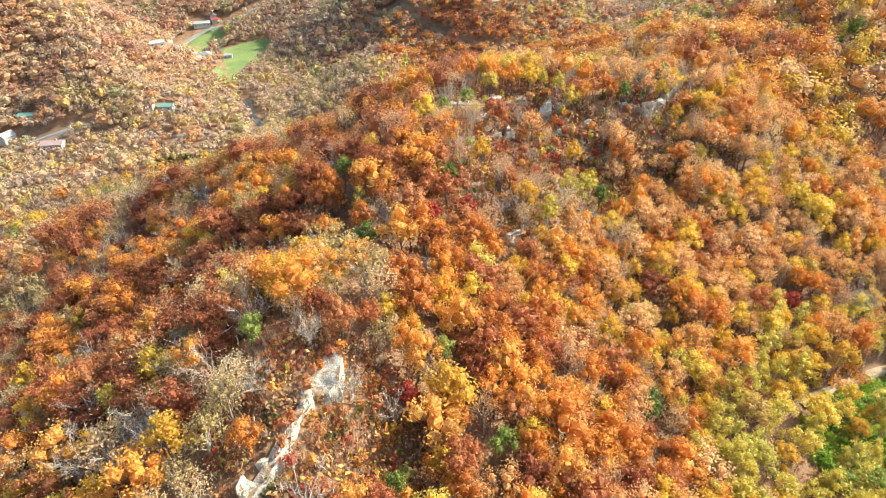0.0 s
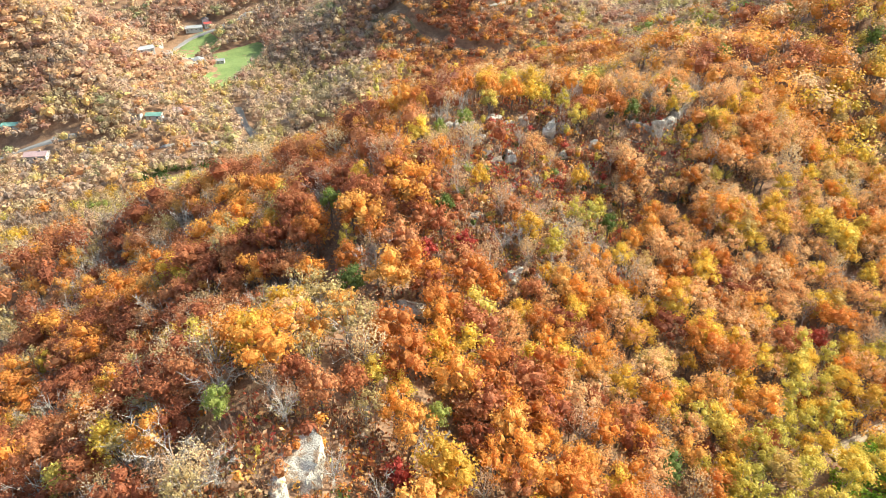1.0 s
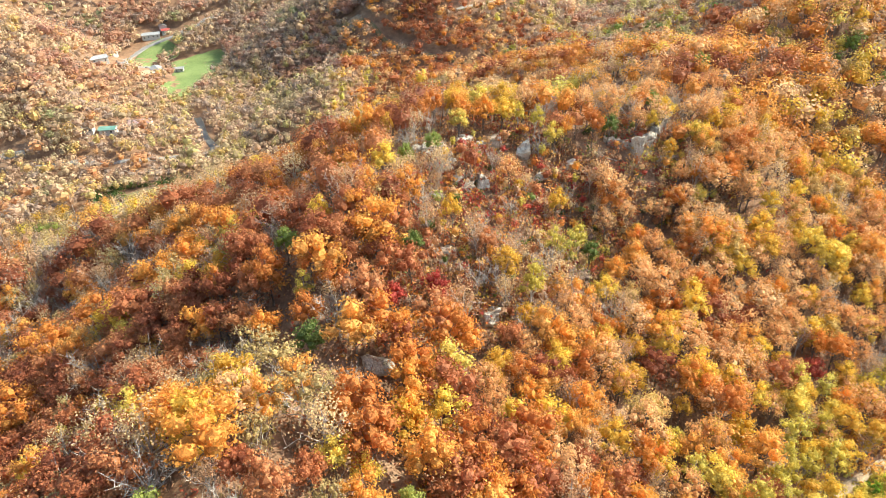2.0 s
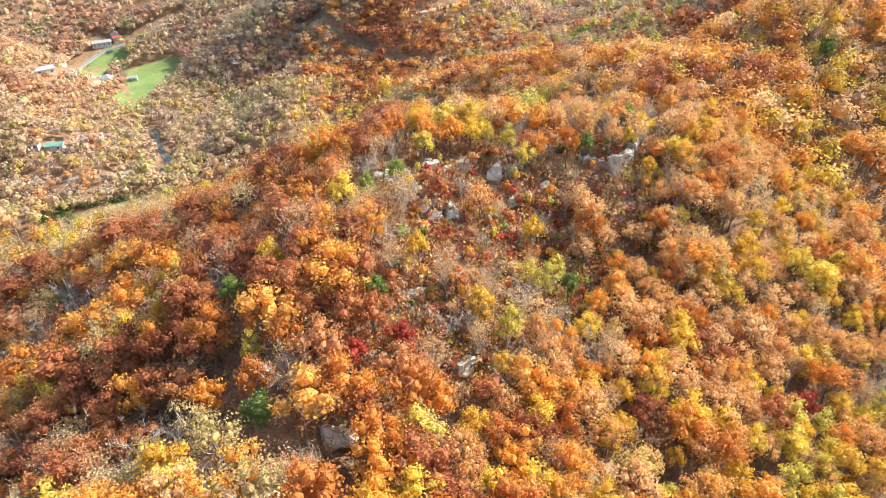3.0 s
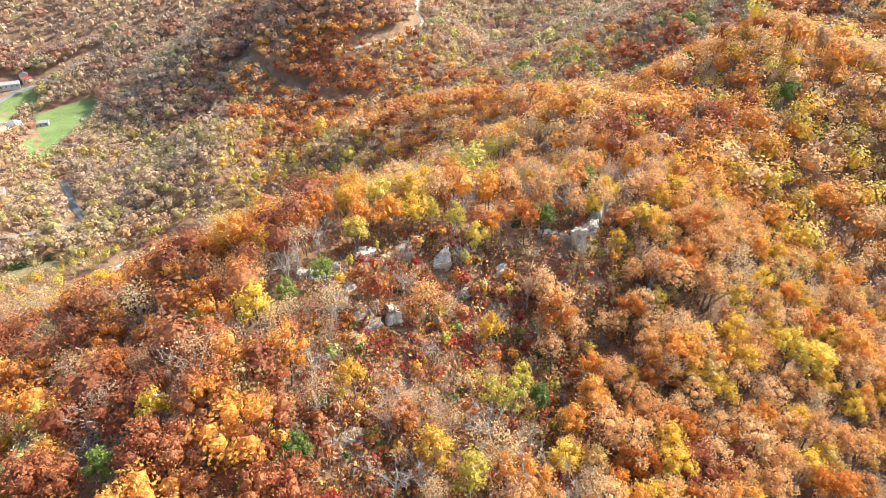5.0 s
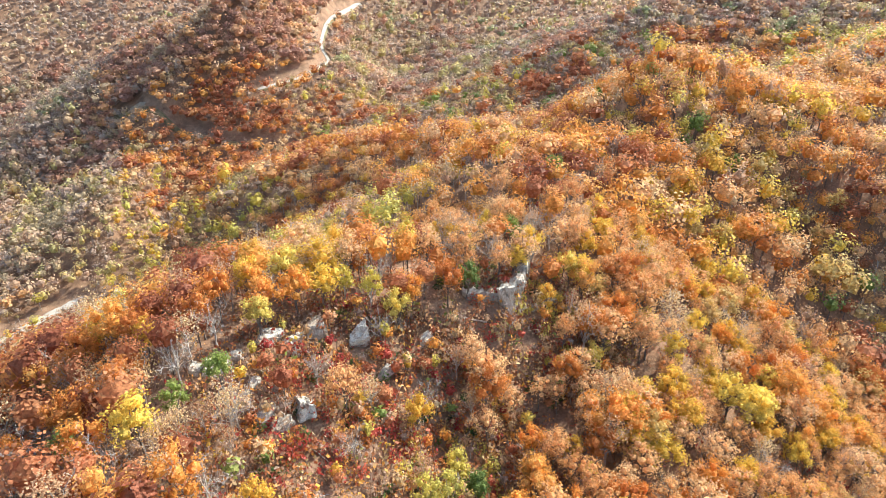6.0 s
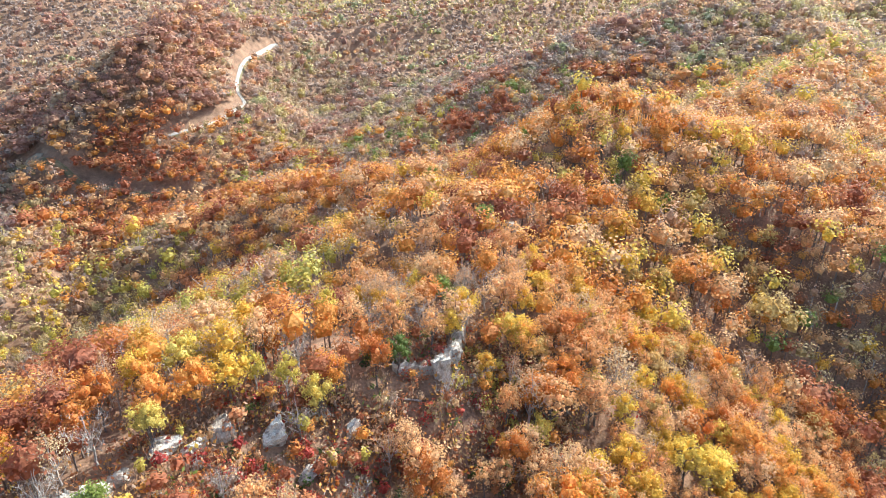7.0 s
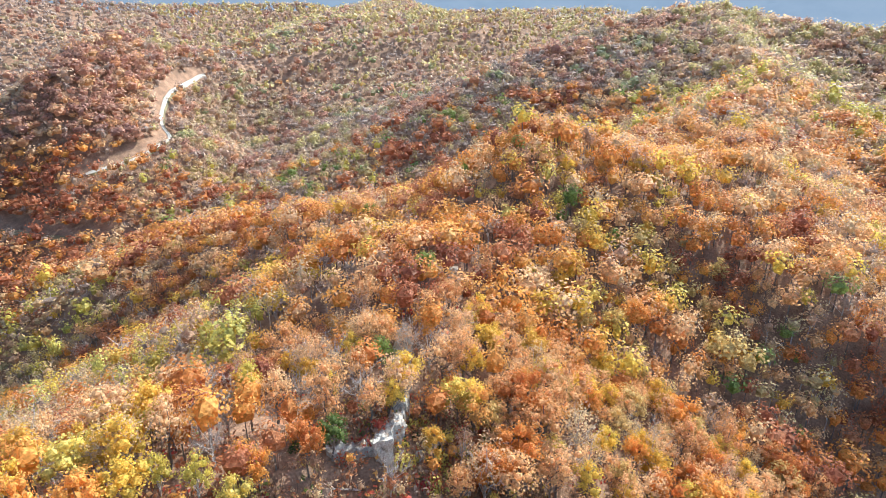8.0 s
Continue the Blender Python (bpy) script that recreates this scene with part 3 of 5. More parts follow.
# Stands of timber: centre, reach, and how often each kind grows there.
STANDS = [
    (-80, 150, 62, dict(rust=9, gray=2, tan=1.4, orange=1.6, gold=.3, olive=1.2)),
    (24, 140, 20, dict(peach=5, tan=5, gray=3, gold=1.4, orange=1.4, rust=.6, red=.4)),
    (42, 158, 18, dict(peach=4, tan=3, gray=2, orange=1.5, gold=1)),
    (12, 160, 15, dict(tan=2.5, gray=2.5, rust=3, orange=3, gold=1)),
    (60, 168, 14, dict(tan=2, peach=5, gray=.8, orange=2, gold=2.5)),
    (-45, 95, 34, dict(rust=6, tan=1, orange=2.6, gray=1.6, gold=1.2, olive=1.6)),
    (-110, 95, 45, dict(olive=4, gold=1.5, gray=2, orange=1.5, tan=1, rust=3)),
    (-140, 190, 55, dict(rust=6, tan=2, orange=1.6, gray=2, olive=2)),
    (-22, 122, 24, dict(rust=8, orange=4, gray=1, gold=.6, tan=.8)),
    (-8, 118, 12, dict(rust=7, orange=4, gray=1, gold=.8)),
    # Dull kinds on the long hill; its face's shade is put in too.
    (270, 500, 60, dict(rust=5, gray=6, olive=3, green=1, orange=1)),
    (400, 480, 40, dict(rust=4, gray=5, olive=3, peach=3, green=.5)),
    (-20, 60, 22, dict(gray=3.6, tan=1.4, orange=2.8, rust=3.6, gold=1.2, olive=1)),
    (20, 85, 34, dict(orange=7, gold=3, rust=2.6, peach=2.4, tan=1.5, olive=.6)),
    (55, 110, 28, dict(orange=4.5, peach=6, rust=.8, gold=3.4, tan=1.2, pale=.6)),
    (60, 75, 22, dict(yellow=6, gold=3, gray=1.5, orange=1)),
    (90, 90, 26, dict(yellow=6, gold=4, green=.6)),
    (72, 92, 20, dict(yellow=6, gold=4, pale=1)),
    (66, 84, 20, dict(yellow=6, gold=4, gray=1)),
    (80, 98, 18, dict(yellow=6, gold=4)),
    (80, 150, 34, dict(peach=8, tan=1.2, orange=4, gold=3.4, pale=1.2, rust=.6, gray=.4)),
    (110, 175, 34, dict(peach=9, tan=1.5, orange=4, gold=2.4, pale=1.2, gray=.5)),
    (140, 195, 26, dict(orange=5, peach=5, pale=1.2, gold=1.6, rust=2)),
    (150, 240, 34, dict(orange=8, peach=3, gold=3, tan=1, green=.3, rust=2)),
    (210, 215, 55, dict(peach=7, tan=3, orange=3, rust=1.5, gold=2, olive=1, gray=1)),
    (160, 160, 26, dict(rust=4, orange=2, peach=1, olive=1, tan=1, green=.8)),
    (80, 215, 26, dict(orange=5, rust=2, peach=4, tan=2, gold=1, gray=1)),
    (30, 195, 26, dict(gold=1.2, orange=4, peach=2, tan=2, rust=5, gray=2)),
    (40, 235, 30, dict(gold=1.6, yellow=.8, orange=3, rust=3.5, tan=2.5, gray=4, peach=1)),
    (-10, 170, 22, dict(orange=4, rust=6, tan=1.5, gold=.8)),
    (-8, 146, 16, dict(rust=8, orange=3, gray=1, red=.5)),
    (-60, 225, 34, dict(orange=4, rust=4, tan=3, gold=1.5, gray=1)),
    (15, 300, 50, dict(olive=2, gold=2, tan=3, gray=3, yellow=1.4, orange=2.6, rust=2)),
    (90, 350, 55, dict(rust=4, peach=3, tan=2, orange=3.5, gray=2, gold=1)),
    (-90, 330, 80, dict(olive=5, gray=3, tan=4, gold=1.5, yellow=2, orange=.8)),
    (-100, 430, 70, dict(olive=6, yellow=2, gray=3, gold=1.5, tan=3.5)),
    (-220, 360, 70, dict(olive=5, gray=3, tan=2.5, gold=2, orange=1, green=.4)),
    (-260, 440, 60, dict(peach=4, tan=4, orange=1, rust=3, gray=3)),
    (-340, 520, 90, dict(peach=5, gold=1.4, orange=1.6, rust=3, tan=3, gray=2)),
    (-330, 680, 100, dict(rust=4, gray=4, olive=2, green=1, tan=2)),
    # The next three lean gray: far haze is put into the mix.
    (-150, 680, 90, dict(olive=3, gray=7, tan=2, green=.4, rust=1.5)),
    (-100, 930, 150, dict(gray=9, rust=2.4, olive=1.5)),
    (60, 900, 120, dict(gray=8, rust=1.5, olive=2.5)),
    (0, 510, 60, dict(rust=8, gray=2, peach=2, orange=4, tan=1)),
    (45, 590, 60, dict(rust=7, orange=4, peach=3, gray=1.5, tan=.8)),
    (135, 540, 60, dict(gray=6, olive=4, tan=2, rust=2, orange=1, green=.6, yellow=1)),
    (180, 640, 80, dict(gray=8, olive=5, tan=1.5, rust=1.6, yellow=1, green=.6)),
    # Darker mix again, carrying the shade of the long hill's face.
    (330, 470, 60, dict(gray=6, rust=4, olive=2, green=1, orange=2, peach=2)),
    (360, 350, 60, dict(peach=3, olive=3, yellow=3, gray=3, tan=3, orange=2)),
    (450, 430, 50, dict(yellow=4, peach=4, tan=3, gray=2, rust=1, olive=1)),
    (300, 250, 70, dict(peach=6, tan=2, orange=3, olive=2, gray=1.5, rust=2)),
    (150, 730, 60, dict(rust=6, gray=4, orange=2, olive=1)),
    (230, 840, 110, dict(yellow=4, olive=5, gray=4, green=1, tan=2, rust=1.5, orange=1)),
    (480, 900, 180, dict(olive=5, gray=3, yellow=5, tan=2, rust=1, gold=1)),
    (340, 680, 90, dict(olive=4, gray=7, yellow=1, tan=2, rust=2, green=.8)),
]
ORDER = list(KINDS)
ST_XY = np.array([(a, b, r) for a, b, r, _ in STANDS])
ST_W = np.array([[w.get(k, 0.0) for k in ORDER] for *_, w in STANDS])
ST_W = ST_W * [1.0, .9, 1.2, 1.2, 1.15, 1.0, 1.0, 1.0, 1.0, 1.15, 1.0]
ST_W = ST_W / ST_W.sum(1, keepdims=True)


# Like grows beside like: neighbouring colours in this row share their clumps.
BLEND = np.array([ORDER.index(k) for k in ("green", "olive", "yellow", "pale", "gold", "tan", "gray", "peach", "orange", "rust", "red")])
CLUMPS = [(0.3, 5.0), (1.5, 7.5), (2.6, 4.2), (3.7, 11.0), (4.9, 6.1), (5.8, 16.0)]
# Hills behind hold more bare trees; haze is also put into this duller mix.
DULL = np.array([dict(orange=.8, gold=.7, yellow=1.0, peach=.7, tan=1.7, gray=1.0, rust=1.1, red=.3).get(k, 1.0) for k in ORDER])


def kinds_at(x, y, clump=0.45, weights=1.0):
    d2 = ((x[:, None] - ST_XY[:, 0]) ** 2 + (y[:, None] - ST_XY[:, 1]) ** 2) / ST_XY[:, 2] ** 2
    near = np.exp(-1.6 * d2) + 1e-7 / (0.05 + d2)
    p = near @ ST_W
    p = p * weights
    p = p[:, BLEND]
    c = np.cumsum(p / p.sum(1, keepdims=True), 1)
    f = sum(np.sin((x * math.cos(a) + y * math.sin(a)) / w + a * 7) for a, w in CLUMPS) / math.sqrt(len(CLUMPS) / 2)
    v = clump * f + math.sqrt(1 - clump * clump) * rng.normal(size=len(x))
    u = 0.5 * (1 + np.tanh(0.8 * v + 0.036 * v**3))
    return BLEND[(u[:, None] > c).sum(1).clip(0, len(ORDER) - 1)]


# Open ground: the rocky clearing on the crest, where trees stand thin.
THIN = [(30, 150, 17, 0.70), (17, 160, 13, 0.72), (7, 133, 8, 0.5), (50, 165, 14, 0.55), (-10, 62, 10, 0.4), (75, 172, 12, 0.2), (62, 182, 6, 0.2), (12, 120, 8, 0.3), (106, 106, 11, 0.97)]


def inside(px, py, poly):
    c = np.zeros(px.shape, bool)
    x0, y0 = poly[:, 0], poly[:, 1]
    x1, y1 = np.roll(x0, 1), np.roll(y0, 1)
    for a, b, c1, d1 in zip(x0, y0, x1, y1):
        c ^= ((b > py) != (d1 > py)) & (px < (c1 - a) * (py - b) / (d1 - b + 1e-9) + a)
    return c


def clear_of(x, y, margin=0.0):
    """True where no road, field, house or open ground keeps a tree away."""
    ok = np.ones(len(x), bool)
    for line, w in ROAD_LINES:
        box = (x > line[:, 0].min() - 12) & (x < line[:, 0].max() + 12) & (y > line[:, 1].min() - 12) & (y < line[:, 1].max() + 12)
        i = np.where(box)[0]
        if len(i):
            d = np.hypot(x[i][:, None] - line[:, 0], y[i][:, None] - line[:, 1]).min(1)
            ok[i[d < w + margin]] = False
    for poly in CLEARINGS:
        ok &= ~inside(x, y, poly)
    for hx, hy, r in YARDS:
        ok &= np.hypot(x - hx, y - hy) > r + margin
    roll = rng.random(len(x))
    for cx, cy, r, share in THIN:
        ok &= ~((np.hypot(x - cx, y - cy) < r) & (roll < share))
    return ok


YARDS = [(-235, 634, 14), (-222, 640, 8), (-207, 556, 13), (-195, 572, 7), (-242, 569, 9), (-228, 512, 12), (-174, 429, 10), (-183, 402, 8), (-241, 366, 10), (-274, 374, 10), (-269, 394, 9),
         (-17.5, 68, 6.5), (-20, 61, 4.6), (-22, 56, 4.6), (-23.5, 51, 5), (6.5, 132, 4.5), (27, 168.5, 3.5), (14.5, 120, 3.5), (-4, 103, 3.5), (12, 154, 4), (17, 154.5, 3), (15, 167.5, 4), (5, 162.5, 3.5), (57.5, 176, 4), (62.5, 179, 2.5), (31, 163.5, 2.5), (39, 160.5, 2), (20.5, 170, 3)]
YARDS += [(81, 100, 3.2), (87, 103.5, 3.2), (93, 107, 3.2), (101, 111, 3.2)]
YARDS += [(57, 174, 4), (61, 177, 3.6), (65, 181, 3.4), (69, 186, 3), (72, 191, 3), (74.5, 196, 2.5), (54, 177, 3)]
YARDS += [(56.5, 171.5, 4.0), (60.5, 174.5, 3.4), (54, 174, 3)]
YARDS += [(x, y - 5, r * .9) for x, y, r in YARDS[11:] if x < 45]


WOODED = np.array([(-85, 38), (45, 34), (138, 132), (265, 178), (1500, 700), (1500, 1400), (-1080, 1400)], float)


def scatter(step, test, jitter=0.42):
    """Places on a shaken grid."""
    xs = np.arange(-620, 900, step)
    ys = np.arange(15, 1300, step * 0.88)
    X, Y = np.meshgrid(xs, ys)
    X = X + (np.arange(len(ys)) % 2)[:, None] * step * 0.5
    X = (X + rng.uniform(-jitter, jitter, X.shape) * step).ravel()
    Y = (Y + rng.uniform(-jitter, jitter, Y.shape) * step).ravel()
    D = np.hypot(X - 12, Y - 55)
    keep = test(D) & inside(X, Y, WOODED)
    X, Y = X[keep], Y[keep]
    ok = clear_of(X, Y)
    return X[ok], Y[ok]


# Trees that stand out by colour: kind, place, and height against the usual.
MARKED = [
    ("green", -15, 104, .95), ("green", -28, 73, .8), ("green", -22, 129, .8), ("green", -36, 139, .85), ("olive", -18, 84, .9), ("green", 0, 80, .75),
    ("green", 9, 67, .8), ("green", 38, 85, 1.0), ("red", -5, 71, .9), ("orange", -25, 56, .75), ("red", 84, 127, 1.1), ("yellow", 23, 127, 1.15),
    ("yellow", 37, 147, .9), ("green", -6, 57, .6), ("green", 6, 159, .8), ("green", 0, 156, .75), ("green", -14, 156, .75), ("olive", -48, 164, .9),
    ("yellow", -17, 115, .75), ("green", 121, 322, .9), ("green", 142, 256, .9), ("green", 142, 233, .9), ("green", 147, 219, .95), ("green", 1, 128, .8),
    ("yellow", 34, 143, .95), ("green", 39, 145, .8), ("yellow", 30, 142, .9), ("red", -2, 117, .95), ("orange", -10, 177, 1.15), ("orange", 43, 141, .95),
    ("rust", 46, 116, 1.1), ("gold", -16, 135, .9), ("gold", 12, 170, .9), ("orange", -23, 110, 1.0), ("gold", 9, 140, .85), ("yellow", 115, 301, .9),
    ("green", 86, 215, 1.1), ("green", 66, 194, .85), ("green", 132, 267, .9), ("gold", 157, 218, .9), ("gold", 120, 210, 1.0), ("yellow", 45, 242, .9),
    ("yellow", 42, 193, .9), ("yellow", 27, 178, .8), ("pale", 118, 199, 1.0), ("pale", 127, 198, 1.05), ("pale", 148, 185, 1.0), ("pale", 157, 196, .8),
    ("pale", 124, 186, .95), ("orange", 133, 197, 1.05), ("red", 111, 222, .8), ("green", 50, 179, .85), ("orange", 46, 178, .9), ("gold", 23, 177, 1.0),
    ("gold", 35, 173, .85), ("gold", 97, 170, .95), ("orange", 13, 173, .9), ("yellow", 31, 176, .8), ("pale", 167, 200, .9), ("tan", 173, 209, 1.0),
    ("orange", 161, 239, 1.0), ("gold", 148, 242, 1.0), ("gold", 171, 235, 1.0), ("gray", -13, 68, .9), ("gray", -7, 68, .75), ("gray", -19, 73, .8),
    ("gold", 79, 99.5, .8), ("yellow", 82, 101.5, .6), ("gold", 78, 96, 1.15), ("gold", 71, 89, 1.1), ("yellow", 76, 93, .9), ("gold", 66, 85, 1.0), ("yellow", 81, 99, .75), ("yellow", 64, 78, 1.1), ("gold", 87, 96, .8), ("gray", 36, 160, .75), ("gray", 56, 172, .8), ("gray", 22, 150, .7),
]
proto = {}
for k, (nm, lab, bark, kw) in KINDS.items():
    proto[k] = []
    for v in range(3 if k in ("green", "red", "pale") else 5):
        jit = random.Random(v * 17 + len(k))
        kw2 = dict(kw, high=kw["high"] * jit.uniform(0.9, 1.08), wide=kw["wide"] * jit.uniform(0.88, 1.12), puffs=jit.choice((8, 9, 10, 11)))
        proto[k].append(tree_thing(nm, v * 31 + len(k) * 7 + ord(k[0]), k, lab, bark, **kw2))
used = set()


def plant(kind, x, y, s):
    v = int(rng.integers(len(proto[kind])))
    m = pose(x, y, hz(x, y), rng.uniform(-3, 3), rng.uniform(-3, 3), rng.uniform(0, 360)) @ Matrix.Diagonal((s * rng.uniform(.9, 1.12), s * rng.uniform(.9, 1.12), s**.6, 1))
    ob = proto[kind][v]
    if (kind, v) not in used:
        used.add((kind, v))
        ob.matrix_basis = m
        return ob
    c = copy_thing(ob, Matrix())
    c.matrix_basis = m
    return c


NEAR = 170.0


def crest_growth(x, y):
    """Trees stay short on the thin soil of the rocky crest."""
    return 1 - 0.26 * math.exp(-(((x - 24) / 34) ** 2 + ((y - 166) / 22) ** 2))


for k, x, y, s in MARKED:
    plant(k, x, y, s)
mx = np.array([(x, y, 2.6 + 2.0 * s) for _, x, y, s in MARKED])
tx, ty = scatter(4.3, lambda d: d < NEAR)
free = (np.hypot(tx[:, None] - mx[:, 0], ty[:, None] - mx[:, 1]) > mx[:, 2]).all(1)
tx, ty = tx[free], ty[free]
tk = kinds_at(tx, ty)
count = {k: 0 for k in ORDER}
spill = []
for x, y, k in zip(tx, ty, tk):
    k = ORDER[k]
    s = float(np.clip(0.98 * np.exp(rng.normal(0, 0.22)), 0.55, 1.5)) * crest_growth(x, y)
    if count[k] >= 290:
        spill.append((x, y, k, s))
        continue
    count[k] += 1
    plant(k, x, y, s)

# Woods too many to count: one mesh a kind, every tree with its own trunk and leaf sprays.


def far_shape(seed, n, high, wide, size, twiggy, core=(6, 3), fill=.74):
    """Corner arrays of a tree for the woods: a dense inside, n leaf sprays round it, and a three-sided trunk."""
    r = np.random.default_rng(seed)
    ph = r.uniform(0, 6.28, 4)

    def surf(d, k):
        b = .98 + .2 * np.sin(3 * np.arctan2(d[..., 1], d[..., 0]) + ph[0]) * np.sqrt(1 - d[..., 2] ** 2 + 1e-9) + .12 * np.sin(5 * d[..., 2] + ph[1]) + .1 * np.sin(6 * d[..., 0] + ph[2])
        return d * (np.array([wide * .5, wide * .5, high * .36]) * (b * k)[..., None]) + (0, 0, high * .62)

    q = np.zeros((0, 4, 3))
    if core:
        nu, nv = core
        az = np.arange(nu + 1) * 2 * np.pi / nu
        el = np.linspace(-.7, 1.45, nv + 1)
        A, E = np.meshgrid(az, el)
        g = surf(np.stack([np.cos(A) * np.cos(E), np.sin(A) * np.cos(E), np.sin(E)], -1), np.full(A.shape, fill))
        q = np.stack([g[:-1, :-1], g[:-1, 1:], g[1:, 1:], g[1:, :-1]], 2).reshape(-1, 4, 3)
    d = r.normal(size=(n, 3))
    d /= np.linalg.norm(d, axis=1, keepdims=True)
    d[:, 2] = np.where(d[:, 2] < -.1, -d[:, 2], d[:, 2])
    p = surf(d, r.uniform(.62 if core else .5, 1.06, n))
    nrm = d * 1.3 + r.normal(size=(n, 3)) * .5 + (0, 0, .25)
    nrm /= np.linalg.norm(nrm, axis=1, keepdims=True)
    u = np.cross(nrm, r.normal(size=(n, 3)))
    u /= np.linalg.norm(u, axis=1, keepdims=True)
    v = np.cross(nrm, u)
    su, sv = size * r.uniform(.7, 1.25, (n, 1)), size * r.uniform(.5, .95, (n, 1))
    lift = nrm * size * r.uniform(-.2, .3, (n, 1))
    q = np.concatenate([q, np.stack([p - u * su / 2, p - v * sv / 2 + lift, p + u * su / 2, p + v * sv / 2 + lift], 1)])
    t = []
    w = 0.2
    for k in range(3 if n > 30 else 0):
        a0, a1 = k * 2.094, (k + 1) * 2.094
        t.append([(w * math.cos(a0), w * math.sin(a0), -1), (w * math.cos(a1), w * math.sin(a1), -1), (0.05 * math.cos(a1), 0.05 * math.sin(a1), high * .85), (0.05 * math.cos(a0), 0.05 * math.sin(a0), high * .85)])
    for k in range(twiggy):
        a0 = k * 2.4
        c, s_ = math.cos(a0), math.sin(a0)
        z0 = high * (0.3 + 0.4 * k / max(1, twiggy))
        e = (c * wide * .42, s_ * wide * .42, z0 + high * .28)
        t.append([(-s_ * .09, c * .09, z0), (s_ * .09, -c * .09, z0), (e[0] + s_ * .04, e[1] - c * .04, e[2]), (e[0] - s_ * .04, e[1] + c * .04, e[2])])
    return q, np.array(t, float).reshape(-1, 4, 3), len(q) - n


FAR_KW = {k: (kw["high"] * 0.98, kw["wide"] * 0.96) for k, (_, _, _, kw) in KINDS.items()}


def quads_mesh(name, V, M, T, mats, label, category):
    """One mesh of loose four-cornered faces with a tone for every plant."""
    me = bpy.data.meshes.new(name)
    nv = len(V)
    me.vertices.add(nv)
    me.vertices.foreach_set("co", V.ravel())
    me.loops.add(nv)
    me.loops.foreach_set("vertex_index", np.arange(nv, dtype=np.int32))
    me.polygons.add(nv // 4)
    me.polygons.foreach_set("loop_start", np.arange(0, nv, 4, dtype=np.int32))
    for m in mats:
        me.materials.append(m)
    me.polygons.foreach_set("material_index", M.astype(np.int32))
    at = me.attributes.new("tone", "FLOAT", "POINT")
    at.data.foreach_set("value", T)
    me.update(calc_edges=True)
    return tagged(new(name, me), label, category, kind="stuff")


def woods(name, xs, ys, ks, sprays, size, core, label, scales=None, spread=1.0, fill=.6, leaves=WOOD_MAT):
    zs = height(xs, ys)
    for ki, k in enumerate(ORDER):
        sel = np.where(ks == ki)[0]
        if not len(sel):
            continue
        high, wide = FAR_KW[k][0], FAR_KW[k][1] * spread
        bare = k in ("gray",)
        n = max(4, int(sprays * (0.8 if bare else 0.8 if k in ("tan", "olive") else 1.0)))
        shapes = [far_shape(ki * 10 + j, n, high, wide, size * (0.7 if bare else 0.85 if k in ("tan", "olive") else 1), 7 if bare else 4 if k in ("tan", "olive") and sprays > 30 else 0, core, fill * (.8 if bare else .9 if k in ("tan", "olive") else 1)) for j in range(4)]
        V, M, T = [], [], []
        for i in sel:
            q, t, inner = shapes[rng.integers(4)]
            s = scales[i] if scales is not None else float(np.clip(0.95 * np.exp(rng.normal(0, .22)), .5, 1.5))
            sq = rng.uniform(.85, 1.15)
            a = rng.uniform(0, 6.28)
            ca, sa = math.cos(a) * s * sq, math.sin(a) * s * sq
            R = np.array([[ca * 1.08, -sa, 0], [sa, ca * 1.08, 0], [0, 0, s * .92]])
            w = np.concatenate([q, t]).reshape(-1, 3) @ R.T + (xs[i], ys[i], zs[i])
            V.append(w)
            M.append(np.r_[np.zeros(inner, int), np.zeros(len(q) - inner, int), np.ones(len(t), int)])
            T.append(np.full(len(w), rng.random()))
        V, M, T = np.concatenate(V), np.concatenate(M), np.concatenate(T)
        quads_mesh(name, V, M, T, [leaves[k], PALE_BARK if k in ("gray", "tan", "olive", "yellow") else BARK], label.format(k), "trees")


# Young growth along the fields and yards.
LOW = [(-172, 478, 40), (-198, 498, 32), (-156, 540, 22), (-228, 545, 28), (-165, 372, 30), (-240, 348, 30), (-92, 330, 36), (-70, 350, 30), (-60, 395, 25)]


def low_growth(x, y):
    s = np.ones(len(x))
    for cx, cy, r in LOW:
        s = np.minimum(s, np.clip(0.80 + 0.20 * (np.hypot(x - cx, y - cy) - r * .8) / (r * .4), .80, 1))
    return s


if spill:
    sx, sy, sk, ss = (np.array(c) for c in zip(*spill))
    woods("ridge_woods", sx.astype(float), sy.astype(float), np.array([ORDER.index(k) for k in sk]), 220, 0.50, (5, 2), "more {} autumn trees on the ridge", ss.astype(float))
x, y = scatter(4.2, lambda d: (d >= NEAR) & (d < 330))
woods("slope_woods", x, y, kinds_at(x, y, .6), 112, 0.70, (5, 2), "{} autumn trees covering the slopes", np.clip(0.95 * np.exp(rng.normal(0, .22, len(x))), .5, 1.5) * low_growth(x, y), 1.12, .45)
x, y = scatter(4.5, lambda d: (d >= 330) & (d < 660))
full = (x > -50) & (np.hypot(x - 12, y - 55) < 480)
grow = 1.04 * np.exp(rng.normal(0, .17, len(x))) * low_growth(x, y)
woods("hillside_woods", x[full], y[full], kinds_at(x[full], y[full], .65), 28, 1.25, (5, 2), "{} autumn trees on the hillsides behind", grow[full], 1.3, .48)
x, y, grow = x[~full], y[~full], grow[~full]
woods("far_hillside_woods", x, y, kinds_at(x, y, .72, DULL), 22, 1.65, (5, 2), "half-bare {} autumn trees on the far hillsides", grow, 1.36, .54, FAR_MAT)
x, y = scatter(8.8, lambda d: (d >= 660) & (d < 1300))
